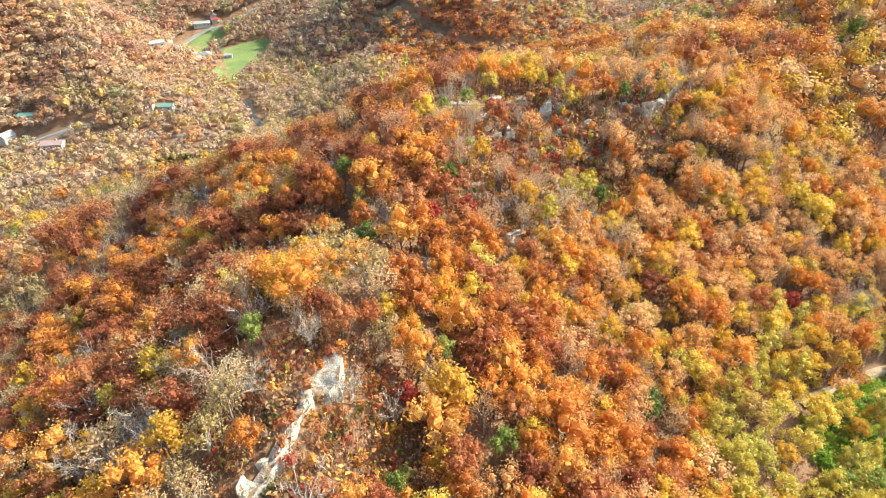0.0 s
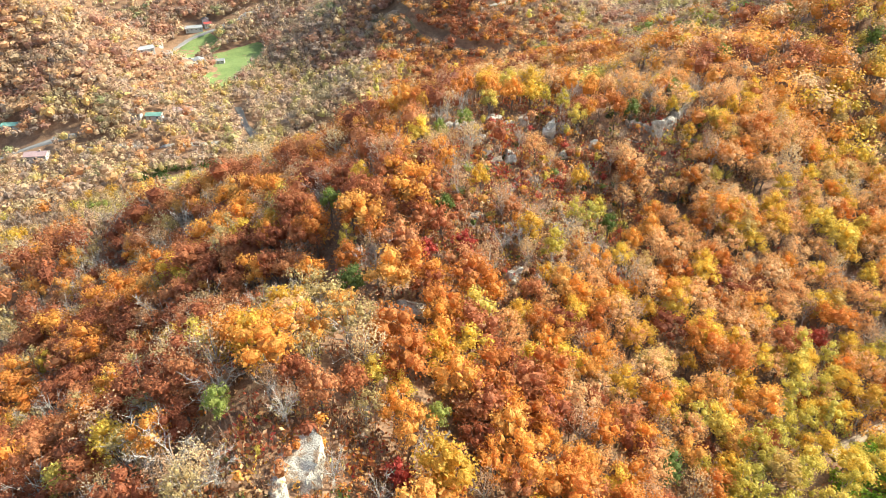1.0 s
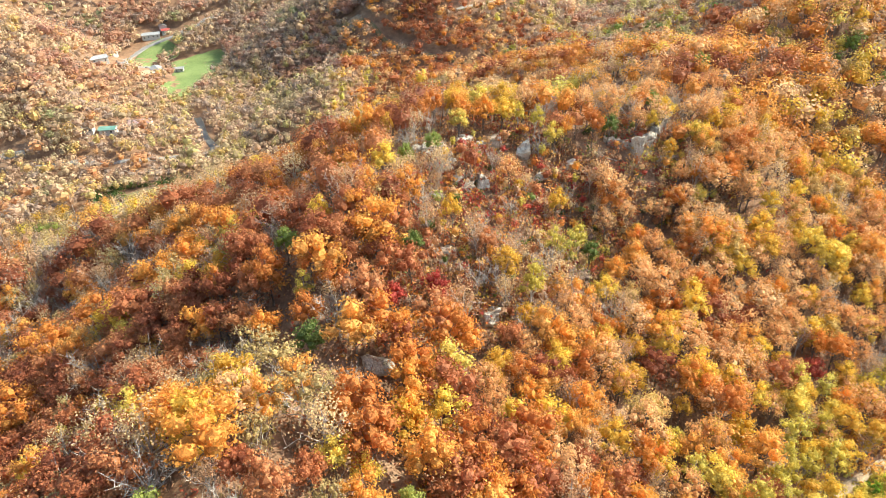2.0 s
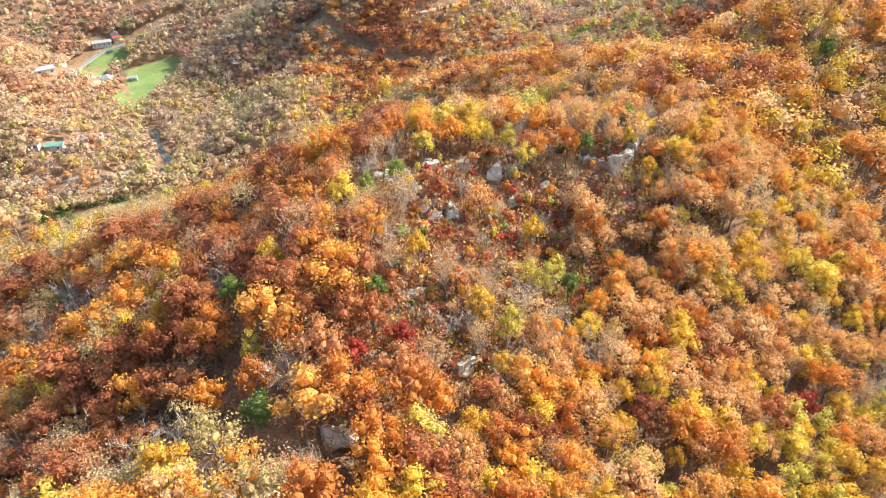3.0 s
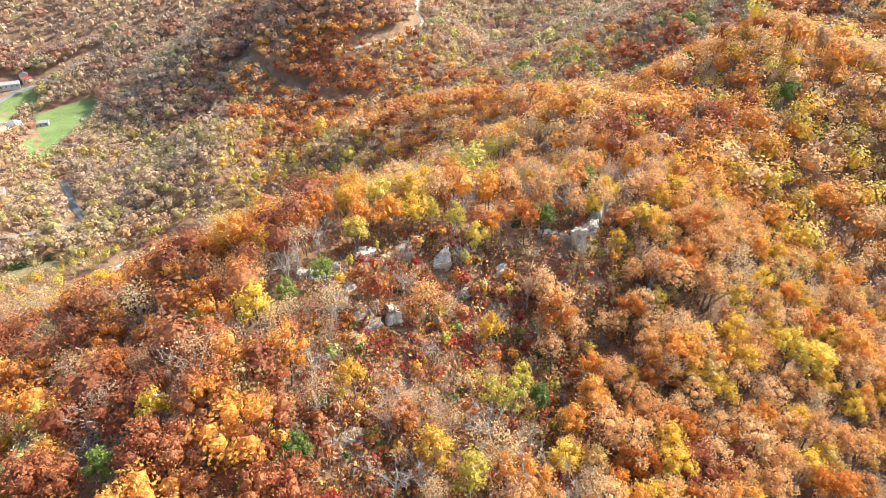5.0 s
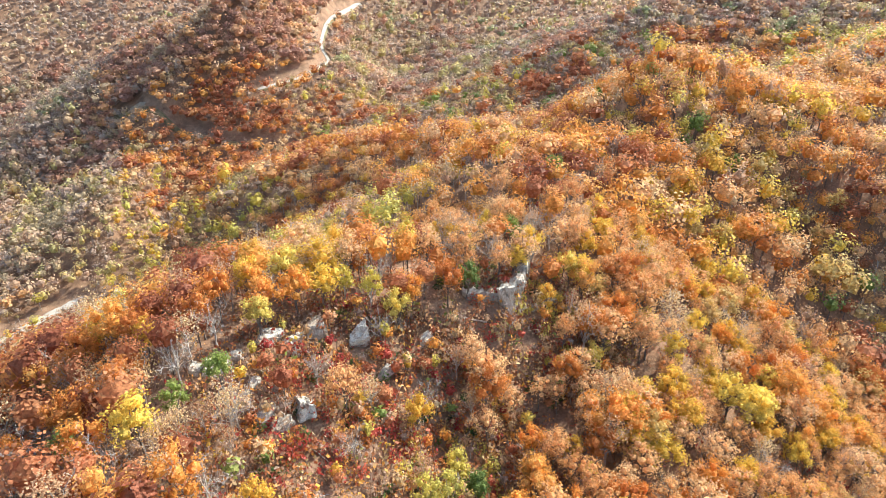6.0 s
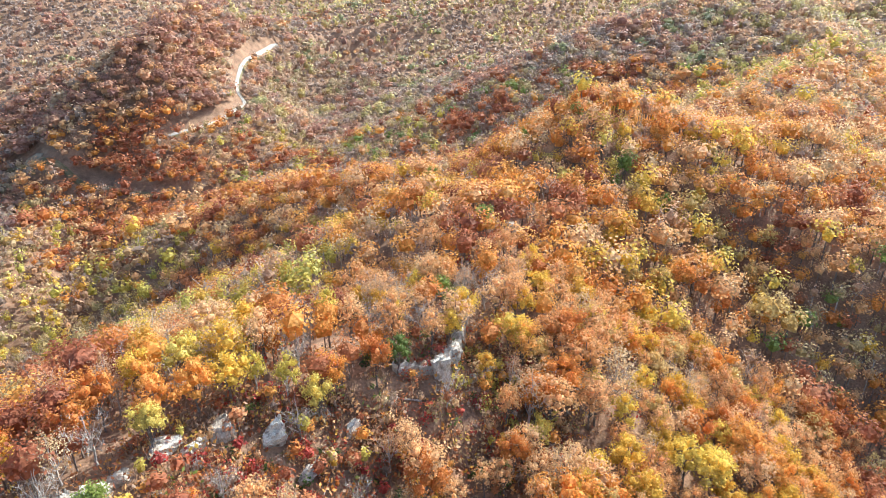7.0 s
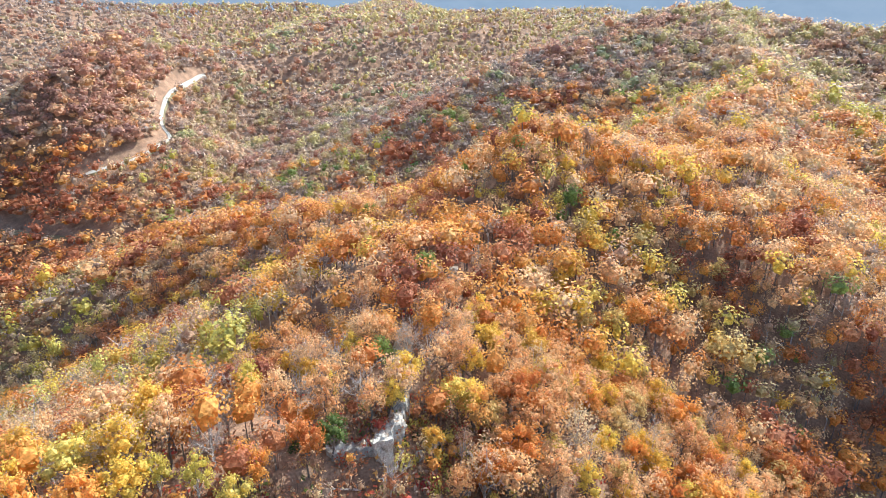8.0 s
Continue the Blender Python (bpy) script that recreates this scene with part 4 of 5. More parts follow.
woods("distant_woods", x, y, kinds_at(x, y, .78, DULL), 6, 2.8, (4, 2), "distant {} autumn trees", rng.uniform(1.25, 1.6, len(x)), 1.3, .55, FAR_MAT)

# ---- rocks ----


def boulder(seed, sx, sy, sz, blocky=1.0):
    """A weathered sandstone block: a ball cut by random planes, with ledges and pits."""
    rnd = random.Random(seed)
    bm = bmesh.new()
    bmesh.ops.create_icosphere(bm, subdivisions=4, radius=1.0)
    cuts = [(Vector((1, 0, 0)), .62), (Vector((-1, 0, 0)), .62), (Vector((0, 1, 0)), .62), (Vector((0, -1, 0)), .62), (Vector((0, 0, 1)), .5), (Vector((0, 0, -1)), .6)]
    cuts = [((n + rvec(rnd) * 0.45).normalized(), d + rnd.uniform(-.14, .16)) for n, d in cuts]
    cuts += [(rvec(rnd), rnd.uniform(.46, .7)) for _ in range(8)]
    off = Vector((seed * 3.1, seed * 1.7, 0))
    for v in bm.verts:
        p = v.co.copy()
        for n, d in cuts:
            over = p.dot(n) - d
            if over > 0:
                p -= n * over * (0.75 + 0.25 * blocky)
        p += v.co * (noise.noise(p * 2.2 + off) * 0.14 + noise.noise(p * 6 + off) * 0.08)
        p.z += 0.03 * math.sin(p.z * 16 + noise.noise(p * 2 + off) * 3)
        v.co = Vector((p.x * sx * .75, p.y * sy * .75, p.z * sz * .85))
    return bm


def rock(x, y, sx, sy, sz, rz=0, tilt=0, up=0.25, mat=None, seed=None, label="pale weathered sandstone boulder among fallen leaves", name="boulder"):
    seed = seed if seed is not None else int(x * 7 + y * 3) % 97
    ob = tagged(part(name, boulder(seed, sx, sy, sz), mat or ROCK, None), label, "rock", "rocks on the crest")
    ob.matrix_world = pose(x, y, hz(x, y) + sz * up, tilt, tilt * 0.4, rz)
    return ob




def wedge_block(x, y, rz, label):
    """A great split block: steep bleached sides and one long top that climbs to a sharp corner."""
    low = [(-3.6, -1.4), (-2.2, -3.0), (1.0, -3.1), (2.9, -1.3), (3.0, 2.4), (1.6, 3.9), (-2.4, 1.8)]
    rise = [1.4, 0.6, 0.7, 2.0, 3.2, 3.6, 2.3]
    bm = bmesh.new()
    bot = [bm.verts.new((a, b, -3.0)) for a, b in low]
    top = [bm.verts.new((a * .9, b * .88, h)) for (a, b), h in zip(low, rise)]
    n = len(low)
    for i in range(n):
        k = (i + 1) % n
        bm.faces.new((bot[i], bot[k], top[k], top[i]))
    mid = bm.verts.new((-.1, 0.1, 1.9))
    for i in range(n):
        bm.faces.new((top[i], top[(i + 1) % n], mid))
    bmesh.ops.subdivide_edges(bm, edges=bm.edges[:], cuts=5, use_grid_fill=True)
    for v in bm.verts:
        p = v.co
        d = Vector((p.x, p.y, p.z * .6)).normalized()
        v.co = p + d * (noise.noise(p * .55) * .42 + noise.noise(p * 1.6 + Vector((9, 0, 0))) * .20 + .10 * math.sin(p.z * 4 + 2 * noise.noise(p * .5)))
    bmesh.ops.recalc_face_normals(bm, faces=bm.faces)
    ob = tagged(part("outcrop_block", bm, WHITE_ROCK, None), label, "rock", "rocks on the crest")
    ob.matrix_world = pose(x, y, hz(x, y) - .3, 0, 0, rz)


wedge_block(-17.0, 68.6, 2, "huge pale sandstone block with a sloping leaf-strewn top")
# the long ledge below the great block: a broken shelf with a drop on its western side


def ledge(pts, width, drop, label, seed, top=1.0, mat=None, jagged=.4):
    rnd = random.Random(seed)
    line = smooth_line(pts, 0.8)
    bm = bmesh.new()
    prev = None
    step = 0.0
    for i, p in enumerate(line):
        q = line[min(i + 1, len(line) - 1)] - line[max(i - 1, 0)]
        side = Vector((q.y, -q.x, 0)).normalized()
        if i % 4 == 0:
            step = rnd.uniform(-.5, .5)
        w = width * (1 + .35 * noise.noise(Vector((i * .35, seed, 0)))) * (0.35 if i in (0, len(line) - 1) else 1)
        row = []
        for s, z in ((.62, -1.5), (.5, .1), (.42, .75), (.1, .95), (-.3, 1.0), (-.46, .85), (-.52, .1), (-.56, -.9 * drop * .4), (-.5, -drop)):
            v = p + side * (s * w + step * .3)
            z0 = hz(p.x, p.y)
            jag = jagged * noise.noise(Vector((i * .9, s * 6, seed)))
            row.append(bm.verts.new((v.x + jag, v.y + jag * .6, z0 + (z * top if z > 0 else z) * (1 + step * .4) + jag)))
        if prev:
            for j in range(len(row) - 1):
                bm.faces.new((prev[j], prev[j + 1], row[j + 1], row[j]))
        prev = row
    bmesh.ops.recalc_face_normals(bm, faces=bm.faces)
    return tagged(part("rock_ledge", bm, mat or ROCK, None), label, "rock ledge", "rocks on the crest")


ledge([(-18.6, 65.8), (-19.2, 63.2), (-20.4, 60.4), (-21.2, 57.6), (-22.2, 54.6), (-23.6, 51.6), (-25.2, 48.6)], 2.0, 4.5, "long pale sandstone ledge with a broken edge", 3, 1.1, WHITE_ROCK, .6)
for i, (x, y, l, w, h, rz) in enumerate([(-18.9, 64.8, 2.6, 2.2, 2.0, 60), (-24.4, 52.4, 2.6, 2.2, 2.6, 50), (-25.6, 49.6, 3.0, 2.2, 2.2, 40), (-23.0, 55.8, 1.8, 1.2, 1.4, 20)]):
    rock(x, y, l, w, h, rz, 5, 0.35, WHITE_ROCK, 20 + i, "pale broken block beside the ledge", "ledge_rock")
for x, y, l, w, h, rz in [(6.3, 133.6, 3.4, 2.4, 1.4, 20), (8.6, 134.6, 3.6, 2.2, 1.3, -15), (4.2, 134.2, 2.6, 1.6, 1.0, 40), (9.4, 132.2, 2.0, 1.5, .9, 10), (6.8, 131.4, 2.2, 1.2, .8, 60), (4.0, 132.4, 2.4, 1.0, .9, 30)]:
    rock(x, y, l, w, h, rz, 6, 0.3, None, None, "flat broken sandstone slab on leaf litter", "rock_slab")
for x, y, l, w, h, rz, mt in [(10.6, 155.4, 4.6, 3.2, 2.4, 15, 0), (16.6, 156.4, 3.4, 3.0, 3.8, 0, 1), (13.4, 154.2, 3.0, 2.2, 1.8, 30, 0), (20.8, 172, 4.4, 3.4, 3.2, 10, 0), (12.8, 170.3, 4.6, 3.0, 2.4, 30, 1),
                              (16.2, 169.4, 2.4, 1.8, 2.2, 0, 1), (17.8, 170.6, 1.8, 1.6, 2.0, 50, 1), (16.8, 167.4, 1.7, 1.4, 1.6, 20, 1), (5.0, 164.2, 4.2, 2.6, 2.2, 10, 1), (2.2, 165.2, 2.4, 2.0, 1.6, 50, 1), (10.2, 161, 2.4, 1.6, 1.5, 70, 1),
                              (11.8, 163.4, 1.4, 1.1, .9, 10, 1), (7.6, 166.6, 3.0, 2.0, 1.6, 20, 0), (30.8, 165.4, 3.4, 1.8, 2.0, 20, 0), (32.6, 166.8, 1.4, 1.2, 2.2, 0, 1), (14.6, 121.6, 4.2, 3.0, 3.2, 35, 1), (-4.2, 104.8, 5.0, 3.4, 3.0, -20, 1),
                              (39.2, 162, 1.5, 1.2, 2.0, 0, 1), (24.4, 155.6, 1.6, 1.2, 1.3, 0, 0), (39.4, 171.4, 2.6, 1.6, 2.2, 20, 1), (35.6, 174, 2.0, 1.8, 1.4, 0, 0), (68.2, 170.4, 1.3, 1.2, 1.2, 0, 1), (72.4, 163.2, 1.8, 1.4, 1.2, 10, 1), (66.4, 178, 2.6, 1.8, 1.5, 30, 0),
                              (63.6, 176.6, 1.8, 1.5, 1.3, 0, 1), (68.6, 179.2, 2.4, 2.0, 1.2, 60, 0), (94.4, 219, 4.0, 2.6, 2.2, 0, 0), (97.4, 221.6, 3.0, 2.0, 1.8, 30, 0), (91.4, 216.6, 2.0, 1.8, 1.4, 0, 0), (80.8, 176.4, 2.6, 2.0, 1.6, 0, 0), (84.2, 182, 2.2, 1.6, 1.4, 20, 0), (-2.6, 128.6, 2.4, 1.4, 1.6, 20, 1)]:
    rock(x, y, l, w, h, rz, ((int(x * 5) % 13) - 6) * 3, 0.3, WHITE_ROCK if mt else None)
rock(27.4, 170.2, 3.2, 2.6, 5.4, 10, 24, 0.32, WHITE_ROCK, 11, "tall leaning white sandstone boulder", "standing_rock")
ledge([(75.4, 204.6), (72.4, 199.4), (69.2, 194.0), (66.2, 188.6), (63.6, 184.4), (60.4, 180.6), (57.0, 178.2)], 3.0, 3.4, "steep broken cliff band along the ridge edge", 8, 2.8, None, 1.1)
ledge([(59.0, 178.6), (56.0, 179.4), (52.6, 179.8), (49.6, 180.6)], 2.6, 2.0, "low shaded rock wall beside the cliff", 9, 1.3, None, .8)
for i, (x, y, l, w, h, rz, mt) in enumerate([(57.6, 177.6, 4.0, 3.6, 6.4, 10, 1), (61.4, 180.2, 3.6, 3.0, 5.2, 35, 0), (64.6, 184.6, 3.0, 2.6, 4.6, 50, 1), (67.6, 189.2, 2.6, 2.2, 3.8, 62, 1)]):
    rock(x, y, l, w, h, rz, 7, 0.28, WHITE_ROCK if mt else None, 40 + i, "steep sandstone cliff block on the ridge edge", "cliff_block")

# ---- brush ----


def shrub_thing(name, kind, seed, label, high, wide, leaves, size):
    rnd = random.Random(seed)
    ob = tagged(new(name), label, "shrub", "brush on the slope")
    stems, fol = bmesh.new(), bmesh.new()
    for i in range(5):
        a = i * 1.3
        e = Vector((math.cos(a) * wide * .3, math.sin(a) * wide * .3, high * rnd.uniform(.5, .8)))
        tube(stems, [Vector((0, 0, -.3)), e * .5 + rvec(rnd) * .1, e], [.05, .035, .015], 3)
    for i in range(leaves):
        d = rvec(rnd)
        d.z = abs(d.z)
        k = rnd.random() ** .35
        bump = 1 + .25 * math.sin(d.x * 5 + seed) * math.sin(d.y * 4)
        p = Vector((d.x * wide * .5 * k * bump, d.y * wide * .5 * k * bump, d.z * high * k * bump + .1))
        leaf(fol, p, size, rnd, (d + Vector((0, 0, .4))) * 1.2, .7)
    part("stem", stems, BARK, ob)
    part("foliage", fol, LEAF_MAT[kind], ob)
    return ob


BRUSH_MAT = leaf_mat("lush_brush_leaves", [(0.13, 0.26, 0.03), (0.20, 0.36, 0.035), (0.28, 0.44, 0.045), (0.40, 0.50, 0.06)])
EVER_MAT = leaf_mat("evergreen_leaves", [(0.05, 0.10, 0.035), (0.08, 0.14, 0.04), (0.12, 0.18, 0.045), (0.17, 0.22, 0.06)])


def spread_shrubs(protos, spots):
    for i, (x, y, s) in enumerate(spots):
        ob = protos[i % len(protos)]
        m = pose(x, y, hz(x, y), 0, 0, rng.uniform(0, 360)) @ Matrix.Diagonal((s, s, s * rng.uniform(.8, 1.2), 1))
        if i < len(protos):
            ob.matrix_basis = m
        else:
            copy_thing(ob, Matrix()).matrix_basis = m


def brush(name, kind, label, high, wide, leaves, size, spots, mat=None, variants=3):
    protos = []
    for v in range(min(variants, len(spots))):
        ob = shrub_thing(name, kind, v * 5 + len(label), label, high, wide, leaves, size)
        if mat:
            for ch in ob.children:
                if ch.name.startswith("foliage"):
                    ch.data.materials[0] = mat
                else:
                    ch.data.materials[0] = BARK
        protos.append(ob)
    spread_shrubs(protos, spots)


def random_spots(n, cx, cy, rx, ry, lo=.7, hi=1.2):
    out = []
    while len(out) < n:
        a, b = rng.uniform(-1, 1, 2)
        if a * a + b * b < 1:
            out.append((cx + a * rx, cy + b * ry, rng.uniform(lo, hi)))
    return out


# lush brush below the dirt road
DIRT_LINE = next(l for l, _ in ROAD_LINES if abs(l[0, 0] - 79) < 1 and abs(l[0, 1] - 102.8) < 1)
spots = []
for px in np.arange(78, 132, 2.5):
    for py in np.arange(84, 122, 2.5):
        qx, qy = px + rng.uniform(-.9, .9), py + rng.uniform(-.9, .9)
        line = DIRT_LINE
        d = np.hypot(line[:, 0] - qx, line[:, 1] - qy)
        j = int(d.argmin())
        below = qy < line[j, 1] - 1.0
        if d.min() > 2.4 and below and d.min() < 17:
            spots.append((qx, qy, rng.uniform(.7, 1.25)))
brush("green_shrub", "green", "lush bright green brush below the road", 1.7, 4.2, 110, .75, spots[:280], BRUSH_MAT)
brush("rhododendron", "green", "dark evergreen shrub on the rocky slope", 1.5, 2.3, 60, .46, random_spots(46, 28, 152, 20, 18, .6, 1.2) + random_spots(22, 66, 170, 14, 12, .6, 1.2) + random_spots(10, 52, 184, 8, 6) + random_spots(10, -18, 62, 9, 10), EVER_MAT)
brush("sumac", "red", "low crimson shrub among dead leaves", 2.2, 3.0, 70, .5, random_spots(40, 24, 158, 17, 13) + random_spots(10, 55, 170, 12, 10) + random_spots(6, 8, 142, 8, 8))
brush("yellow_shrub", "yellow", "low yellow-green shrub on the slope", 1.8, 2.8, 70, .5, random_spots(26, 66, 176, 9, 8) + random_spots(22, 38, 150, 10, 7) + random_spots(24, 80, 108, 12, 6))
brush("orange_shrub", "orange", "knee-high orange brush on the slope", 1.5, 2.4, 60, .45, random_spots(36, 28, 155, 20, 18) + random_spots(46, 87, 114, 12, 5, 1.0, 1.7) + random_spots(20, -8, 62, 12, 12))
# dark evergreen brush along the valley pasture
brush("valley_shrub", "green", "dense dark green bushes beside the pasture", 3.2, 5.4, 90, 1.0, [(-168 + i * 3.4 + rng.uniform(-1, 1), 351 + i * 1.05 + rng.uniform(-1.5, 1.5), rng.uniform(.8, 1.3)) for i in range(13)] + [(-166 + rng.uniform(-6, 10), 342 + rng.uniform(-5, 6), rng.uniform(.7, 1.2)) for i in range(14)], EVER_MAT)

# low dead brush and saplings everywhere under the trees


def sapling_shape(seed):
    r = np.random.default_rng(seed)
    n = 16
    p = r.normal(size=(n, 3)) * (0.8, 0.8, 0.4) + (0, 0, 0.9)
    p[:, 2] = np.abs(p[:, 2])
    nrm = r.normal(size=(n, 3)) + (0, 0, .6)
    nrm /= np.linalg.norm(nrm, axis=1, keepdims=True)
    u = np.cross(nrm, r.normal(size=(n, 3)))
    u /= np.linalg.norm(u, axis=1, keepdims=True)
    v = np.cross(nrm, u)
    s = r.uniform(.14, .38, (n, 1))
    q = np.stack([p - u * s, p - v * s * .6, p + u * s, p + v * s * .6], 1)
    t = []
    for k in range(7):
        a, z = r.uniform(0, 6.28), r.uniform(1.2, 3.0)
        c, s_ = math.cos(a), math.sin(a)
        e = np.array([c * z * .45, s_ * z * .45, z])
        o = np.array([-s_, c, 0]) * .035
        b = np.array([c * .2, s_ * .2, -.1])
        t.append([b - o, b + o, e + o * .3, e - o * .3])
    return q, np.array(t)


def undergrowth(name, xs, ys, ks, label):
    zs = height(xs, ys)
    shapes = [sapling_shape(300 + j) for j in range(6)]
    for k in sorted(set(ks)):
        sel = np.where(ks == k)[0]
        V, M, T = [], [], []
        for i in sel:
            q, t = shapes[rng.integers(6)]
            s, a = rng.uniform(.7, 1.6), rng.uniform(0, 6.28)
            R = np.array([[math.cos(a) * s, -math.sin(a) * s, 0], [math.sin(a) * s, math.cos(a) * s, 0], [0, 0, s]])
            w = np.concatenate([q, t]).reshape(-1, 3) @ R.T + (xs[i], ys[i], zs[i])
            V.append(w)
            M.append(np.r_[np.zeros(len(q), int), np.ones(len(t), int)])
            T.append(np.full(len(w), rng.random()))
        quads_mesh(name, np.concatenate(V), np.concatenate(M), np.concatenate(T), [WOOD_MAT[ORDER[k]], TWIG], label.format(ORDER[k]), "undergrowth")


ROCKY = YARDS[11:28]
YARDS[:] = YARDS[:11] + [(a, b, r * .5) for a, b, r in ROCKY]
x, y = scatter(3.3, lambda d: d < 175)
w = np.array([dict(tan=2.6, rust=4.5, gray=1.6, orange=2.0, peach=2.0, olive=.8, red=1.0, green=.35, gold=.7).get(k, 0) for k in ORDER])
undergrowth("undergrowth", x, y, rng.choice(len(ORDER), len(x), p=w / w.sum()), "low {} brush and saplings")
# extra thick on the open crest
pts = np.array([(a, b) for a, b, _ in random_spots(1500, 28, 148, 28, 32) + random_spots(420, 62, 172, 20, 16) + random_spots(700, -14, 61, 16, 18) + random_spots(420, 8, 127, 14, 14)])
pts = pts[np.all([np.hypot(pts[:, 0] - a, pts[:, 1] - b) > r * .5 for a, b, r in ROCKY], axis=0)]
undergrowth("crest_brush", pts[:, 0], pts[:, 1], rng.choice(len(ORDER), len(pts), p=w / w.sum()), "dense low {} brush on the open crest")

# thickets of young trees on the open crest
pts = np.array([(a, b, s) for a, b, s in random_spots(260, 30, 148, 26, 30, .22, .5) + random_spots(90, 62, 172, 18, 14, .22, .5) + random_spots(70, -10, 60, 14, 16, .22, .45) + random_spots(80, 8, 127, 14, 13, .22, .5)])
w2 = np.array([dict(tan=3, gray=3, rust=3.5, orange=1.6, red=1.4, green=.8, gold=.8, yellow=.6).get(k, 0) for k in ORDER])
woods("thicket", pts[:, 0], pts[:, 1], rng.choice(len(ORDER), len(pts), p=w2 / w2.sum()), 44, 1.3, (5, 2), "thickets of young {} trees on the open crest", pts[:, 2])

# fallen and dead trunks


def log(x, y, length, rz, tilt=4, r=.2, forked=False):
    rnd = random.Random(int(x * 13 + y))
    bm = bmesh.new()
    tube(bm, bend(Vector((0, 0, 0)), Vector((length, 0, 0)), rnd, .02, 4), [r, r * .9, r * .75, r * .6, r * .3], 6)
    if forked:
        for k in range(4):
            s = Vector((length * (.5 + .12 * k), 0, 0))
            e = s + Vector((length * .22, (-1) ** k * length * .16, abs(rnd.gauss(0, .08)) * length))
            tube(bm, bend(s, e, rnd, .06, 3), [r * .5, r * .4, r * .25, .02], 4)
    ob = tagged(part("fallen_log", bm, PALE_BARK, None), "bleached fallen tree trunk lying on leaf litter", "log", "fallen trunks")
    dx, dy = math.cos(radians(rz)) * length, math.sin(radians(rz)) * length
    z0, z1 = hz(x, y), hz(x + dx, y + dy)
    ob.matrix_world = pose(x, y, z0 + r * .9, 0, -math.degrees(math.atan2(z1 - z0, length)), rz)


for a in [(12, 157, 5, 20, 0, .16, 1), (30, 160, 7, 55, 0, .14, 0), (33, 158, 6, 120, 0, .12, 1), (-35, 70, 8, 30, 0, .2, 1), (-30, 62, 7, 200, 0, .2, 1), (-24, 60, 9, 100, 0, .16, 1), (-14, 61, 5, 10, 0, .16, 0), (-12, 55, 5, -40, 0, .2, 0), (-9, 54, 4, 20, 0, .12, 0),
          (40, 156, 6, 30, 0, .14, 1), (46, 163, 7, -20, 0, .15, 1), (20, 148, 6, 140, 0, .13, 0), (70, 168, 9, -50, 0, .15, 0), (52, 174, 6, 160, 0, .18, 1), (-40, 80, 7, 50, 0, .18, 1), (-46, 70, 8, 120, 0, .18, 1), (12, 74, 6, 0, 0, .18, 0), (48, 150, 7, 80, 0, .14, 1), (-8, 132, 6, 70, 0, .16, 0)]:
    log(*a[:5], r=a[5], forked=bool(a[6]))

# ---- houses and cars in the valley ----


def box_bm(x0, x1, y0, y1, z0, z1, bevel=0.0):
    bm = bmesh.new()
    bmesh.ops.create_cube(bm, size=1.0, matrix=Matrix.Translation(((x0 + x1) / 2, (y0 + y1) / 2, (z0 + z1) / 2)) @ Matrix.Diagonal((x1 - x0, y1 - y0, z1 - z0, 1)))
    if bevel:
        bmesh.ops.bevel(bm, geom=bm.edges[:], offset=bevel, segments=1, affect="EDGES")
    return bm


def house(x, y, rz, l, w, h, roof, label, pitch=.42, name="house", wall=None, chimney=False, category="house"):
    ob = tagged(new(name), label, category, "buildings in the valley")
    wall = wall or SIDING
    bm = box_bm(-l / 2, l / 2, -w / 2, w / 2, -1.5, h)
    rise = w / 2 * pitch
    for s in (-1, 1):
        a = [bm.verts.new(p) for p in ((s * l / 2, -w / 2, h), (s * l / 2, w / 2, h), (s * l / 2, 0, h + rise))]
        bm.faces.new(a if s > 0 else a[::-1])
    part("wall", bm, wall, ob)
    bm = bmesh.new()
    for s in (-1, 1):
        o, t = .5, .16
        top = [(-l / 2 - o, 0, h + rise + t), (l / 2 + o, 0, h + rise + t), (l / 2 + o, s * (w / 2 + o), h - o * pitch + t), (-l / 2 - o, s * (w / 2 + o), h - o * pitch + t)]
        va = [bm.verts.new(p) for p in top]
        vb = [bm.verts.new((p[0], p[1], p[2] - t)) for p in top]
        bm.faces.new(va)
        bm.faces.new(vb[::-1])
        for i in range(4):
            bm.faces.new((va[i], vb[i], vb[(i + 1) % 4], va[(i + 1) % 4]))
    bmesh.ops.recalc_face_normals(bm, faces=bm.faces)
    rf = part("roof", bm, roof, ob)
    if chimney:
        part("chimney", box_bm(l * .2 - .4, l * .2 + .4, -.4, .4, h, h + rise + 1.0, .04), ROCK, rf)
    for s in (-1, 1):
        for i in range(max(2, int(l / 3.5))):
            wx = -l / 2 + (i + .5) * l / max(2, int(l / 3.5))
            if s < 0 and i == 0:
                part("door", box_bm(wx - .5, wx + .5, s * w / 2 - .04, s * w / 2 + .04, 0, 2.05, .01), ROOF_DARK, ob)
                continue
            wn_ = part("window", box_bm(wx - .6, wx + .6, s * w / 2 - .05, s * w / 2 + .05, .9, 2.1, .01), SIDING, ob)
            part("pane", box_bm(wx - .5, wx + .5, s * w / 2 - .07, s * w / 2 + .07, 1.0, 2.0), WINDOW, wn_)
    ob.matrix_world = pose(x, y, hz(x, y) + .3, 0, 0, rz)
    return ob


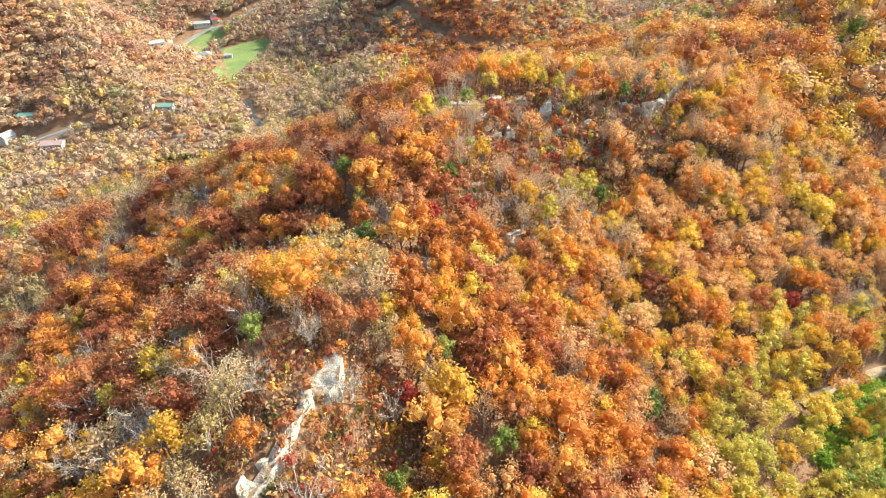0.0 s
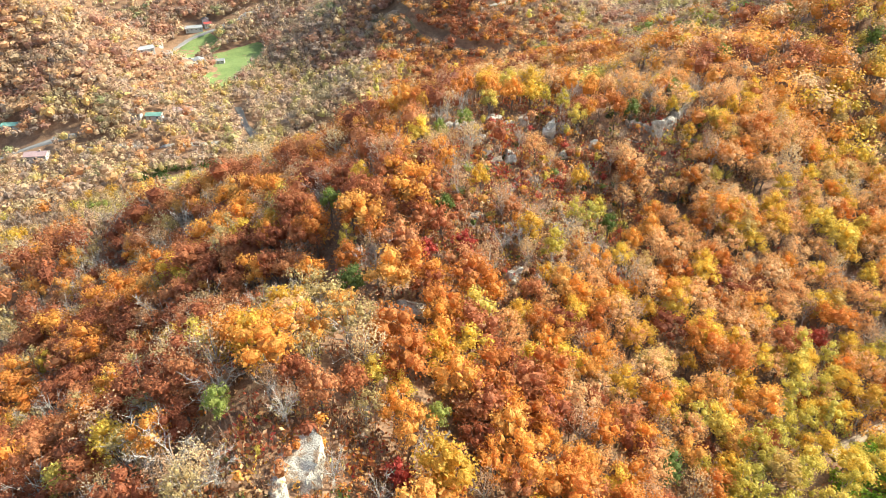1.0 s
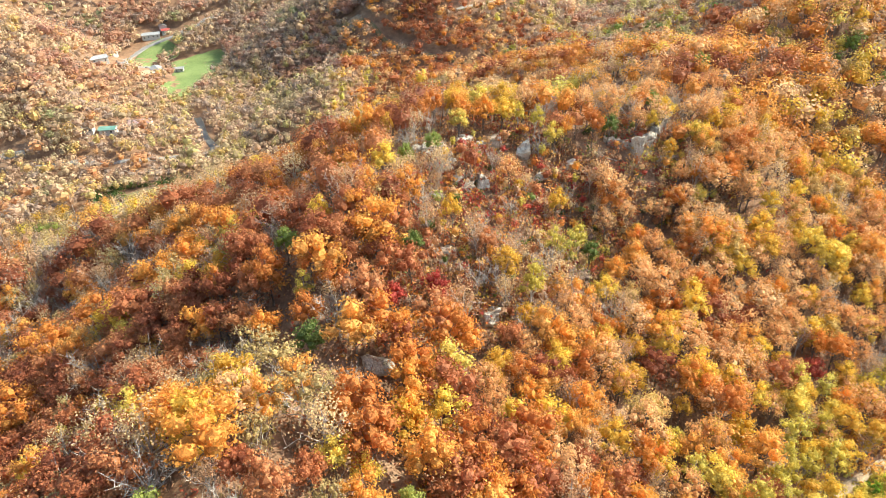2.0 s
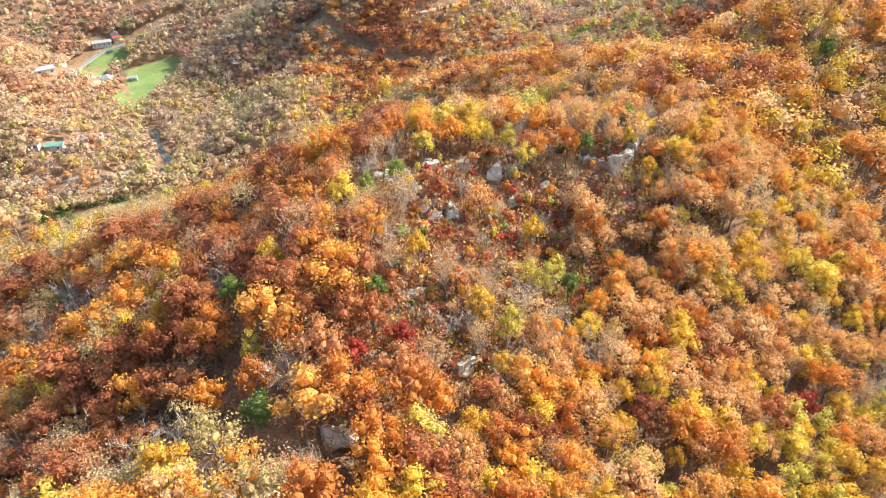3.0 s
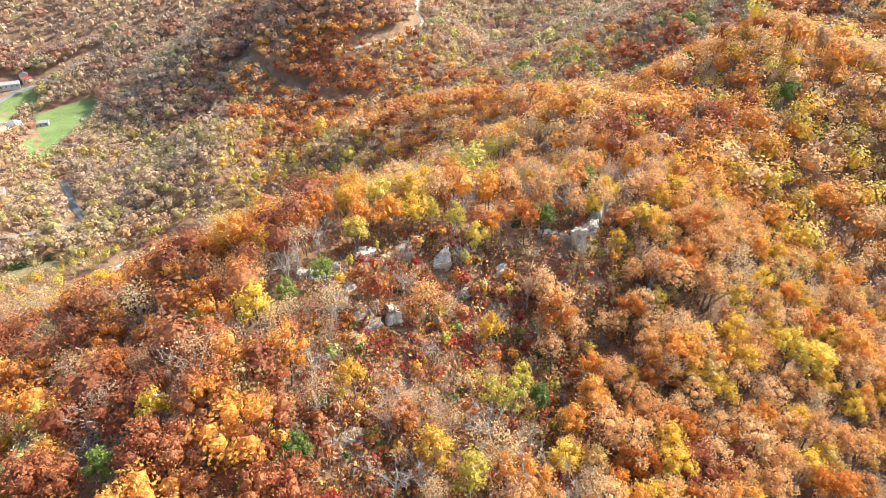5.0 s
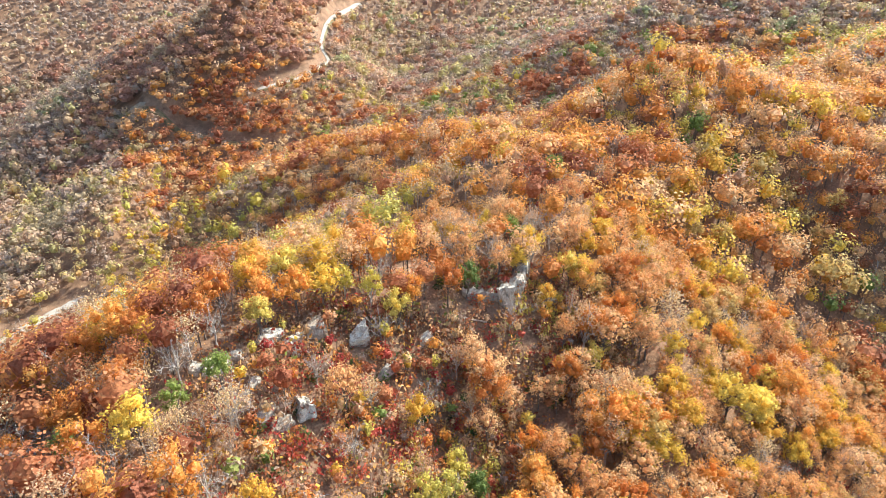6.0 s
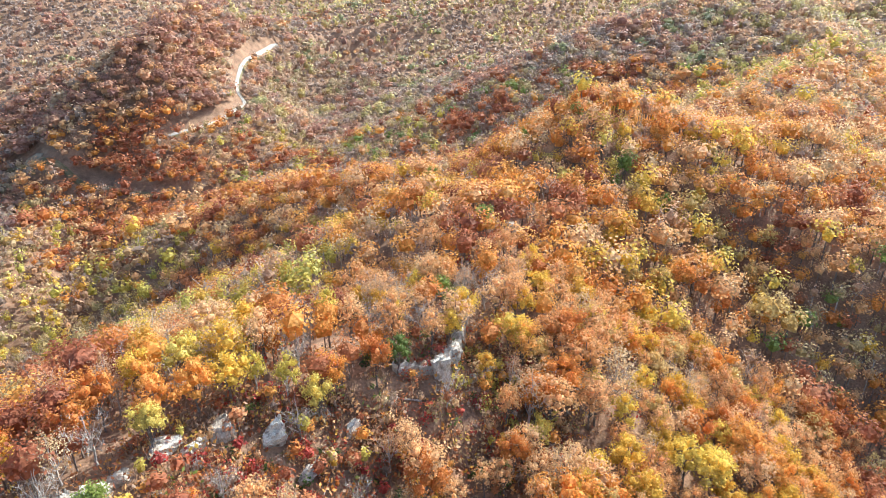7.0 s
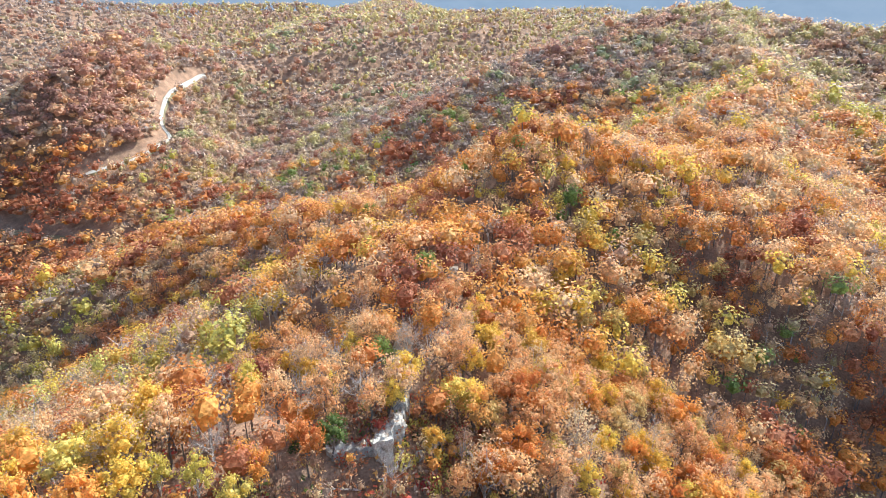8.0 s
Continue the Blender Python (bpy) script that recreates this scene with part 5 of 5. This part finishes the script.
house(-207, 556, 118, 15, 8.5, 3.2, ROOF_METAL, "long barn with a weathered gray metal roof", .35, "barn", None, False, "barn")
house(-235.5, 633, 20, 15, 8, 3.0, ROOF_METAL, "long low house with a gray roof beside the road", .35, chimney=True)
house(-224, 640, 20, 7, 5.5, 2.8, ROOF_RED, "small building with a red roof beside the road", .4, "shed", None, False, "shed")
house(-228, 646, 110, 8, 6, 3, ROOF_DARK, "small house with a dark roof", .5)
house(-195, 572, 10, 7, 5, 2.6, ROOF_METAL, "small white shed at the field edge", .4, "shed", None, False, "shed")
house(-243.5, 566, 60, 7, 5.5, 3.2, ROOF_METAL, "small white house at the road bend", .6)
house(-229, 514, 40, 9, 6.5, 3.4, ROOF_METAL, "white two-part house among bare trees", .5)
house(-231, 503, 30, 8, 6, 2.8, SIDING, "pale trailer home beside the road", .3)
house(-175, 429, 12, 13, 7.5, 2.8, ROOF_PINK, "low farm building with a faded roof", .35, "farm_building", None, False, "farm building")
house(-183, 402, 5, 9, 6, 2.8, ROOF_TEAL, "low building with a green metal roof", .35)
house(-193, 399, 5, 6, 5, 2.6, SIDING, "small pale outbuilding among trees", .35, "outbuilding", None, False, "outbuilding")
house(-241, 365, 8, 12, 7.5, 3.0, ROOF_PINK, "single-storey house with a pinkish roof", .4, chimney=True)
house(-275, 374.5, 70, 8, 6.5, 4.2, ROOF_METAL, "white two-storey house beside the road", .7)
house(-269, 394, 5, 12, 6.5, 2.8, ROOF_TEAL, "long house with a pale green roof", .3)


def car(x, y, rz, paint, label, long=4.6):
    ob = tagged(new("car"), label, "car", "parked cars")
    body = part("body", box_bm(-long / 2, long / 2, -.9, .9, .35, .95, .12), paint, ob)
    part("cabin", box_bm(-long * .28, long * .2, -.78, .78, .93, 1.5, .18), WINDOW, ob)
    part("roof", box_bm(-long * .22, long * .12, -.7, .7, 1.46, 1.54, .03), paint, ob)
    for sx in (-.32, .32):
        for sy in (-.82, .82):
            bm = bmesh.new()
            bmesh.ops.create_cone(bm, cap_ends=True, segments=14, radius1=.34, radius2=.34, depth=.22, matrix=Matrix.Translation((sx * long, sy, .34)) @ Matrix.Rotation(radians(90), 4, "X"))
            wh = part("wheel", bm, TYRE, ob)
            bm = bmesh.new()
            bmesh.ops.create_cone(bm, cap_ends=True, segments=10, radius1=.19, radius2=.19, depth=.26, matrix=Matrix.Translation((sx * long, sy, .34)) @ Matrix.Rotation(radians(90), 4, "X"))
            part("rim", bm, ROOF_METAL, wh)
    ob.matrix_world = pose(x, y, hz(x, y) + .32, 0, 0, rz)


car(-205, 532, 30, CAR_DARK, "dark parked car on the gravel lot")
car(-207, 545, 35, CAR_WHITE, "white parked car on the gravel lot")
car(-204, 552, 20, CAR_DARK, "dark parked car beside the barn")
car(-216, 560, 20, CAR_WHITE, "white car parked on the lawn edge")
car(-228, 655, 60, CAR_DARK, "dark pickup truck on the road", 5.4)
car(-263, 392, 0, CAR_RED, "red parked car beside a house")
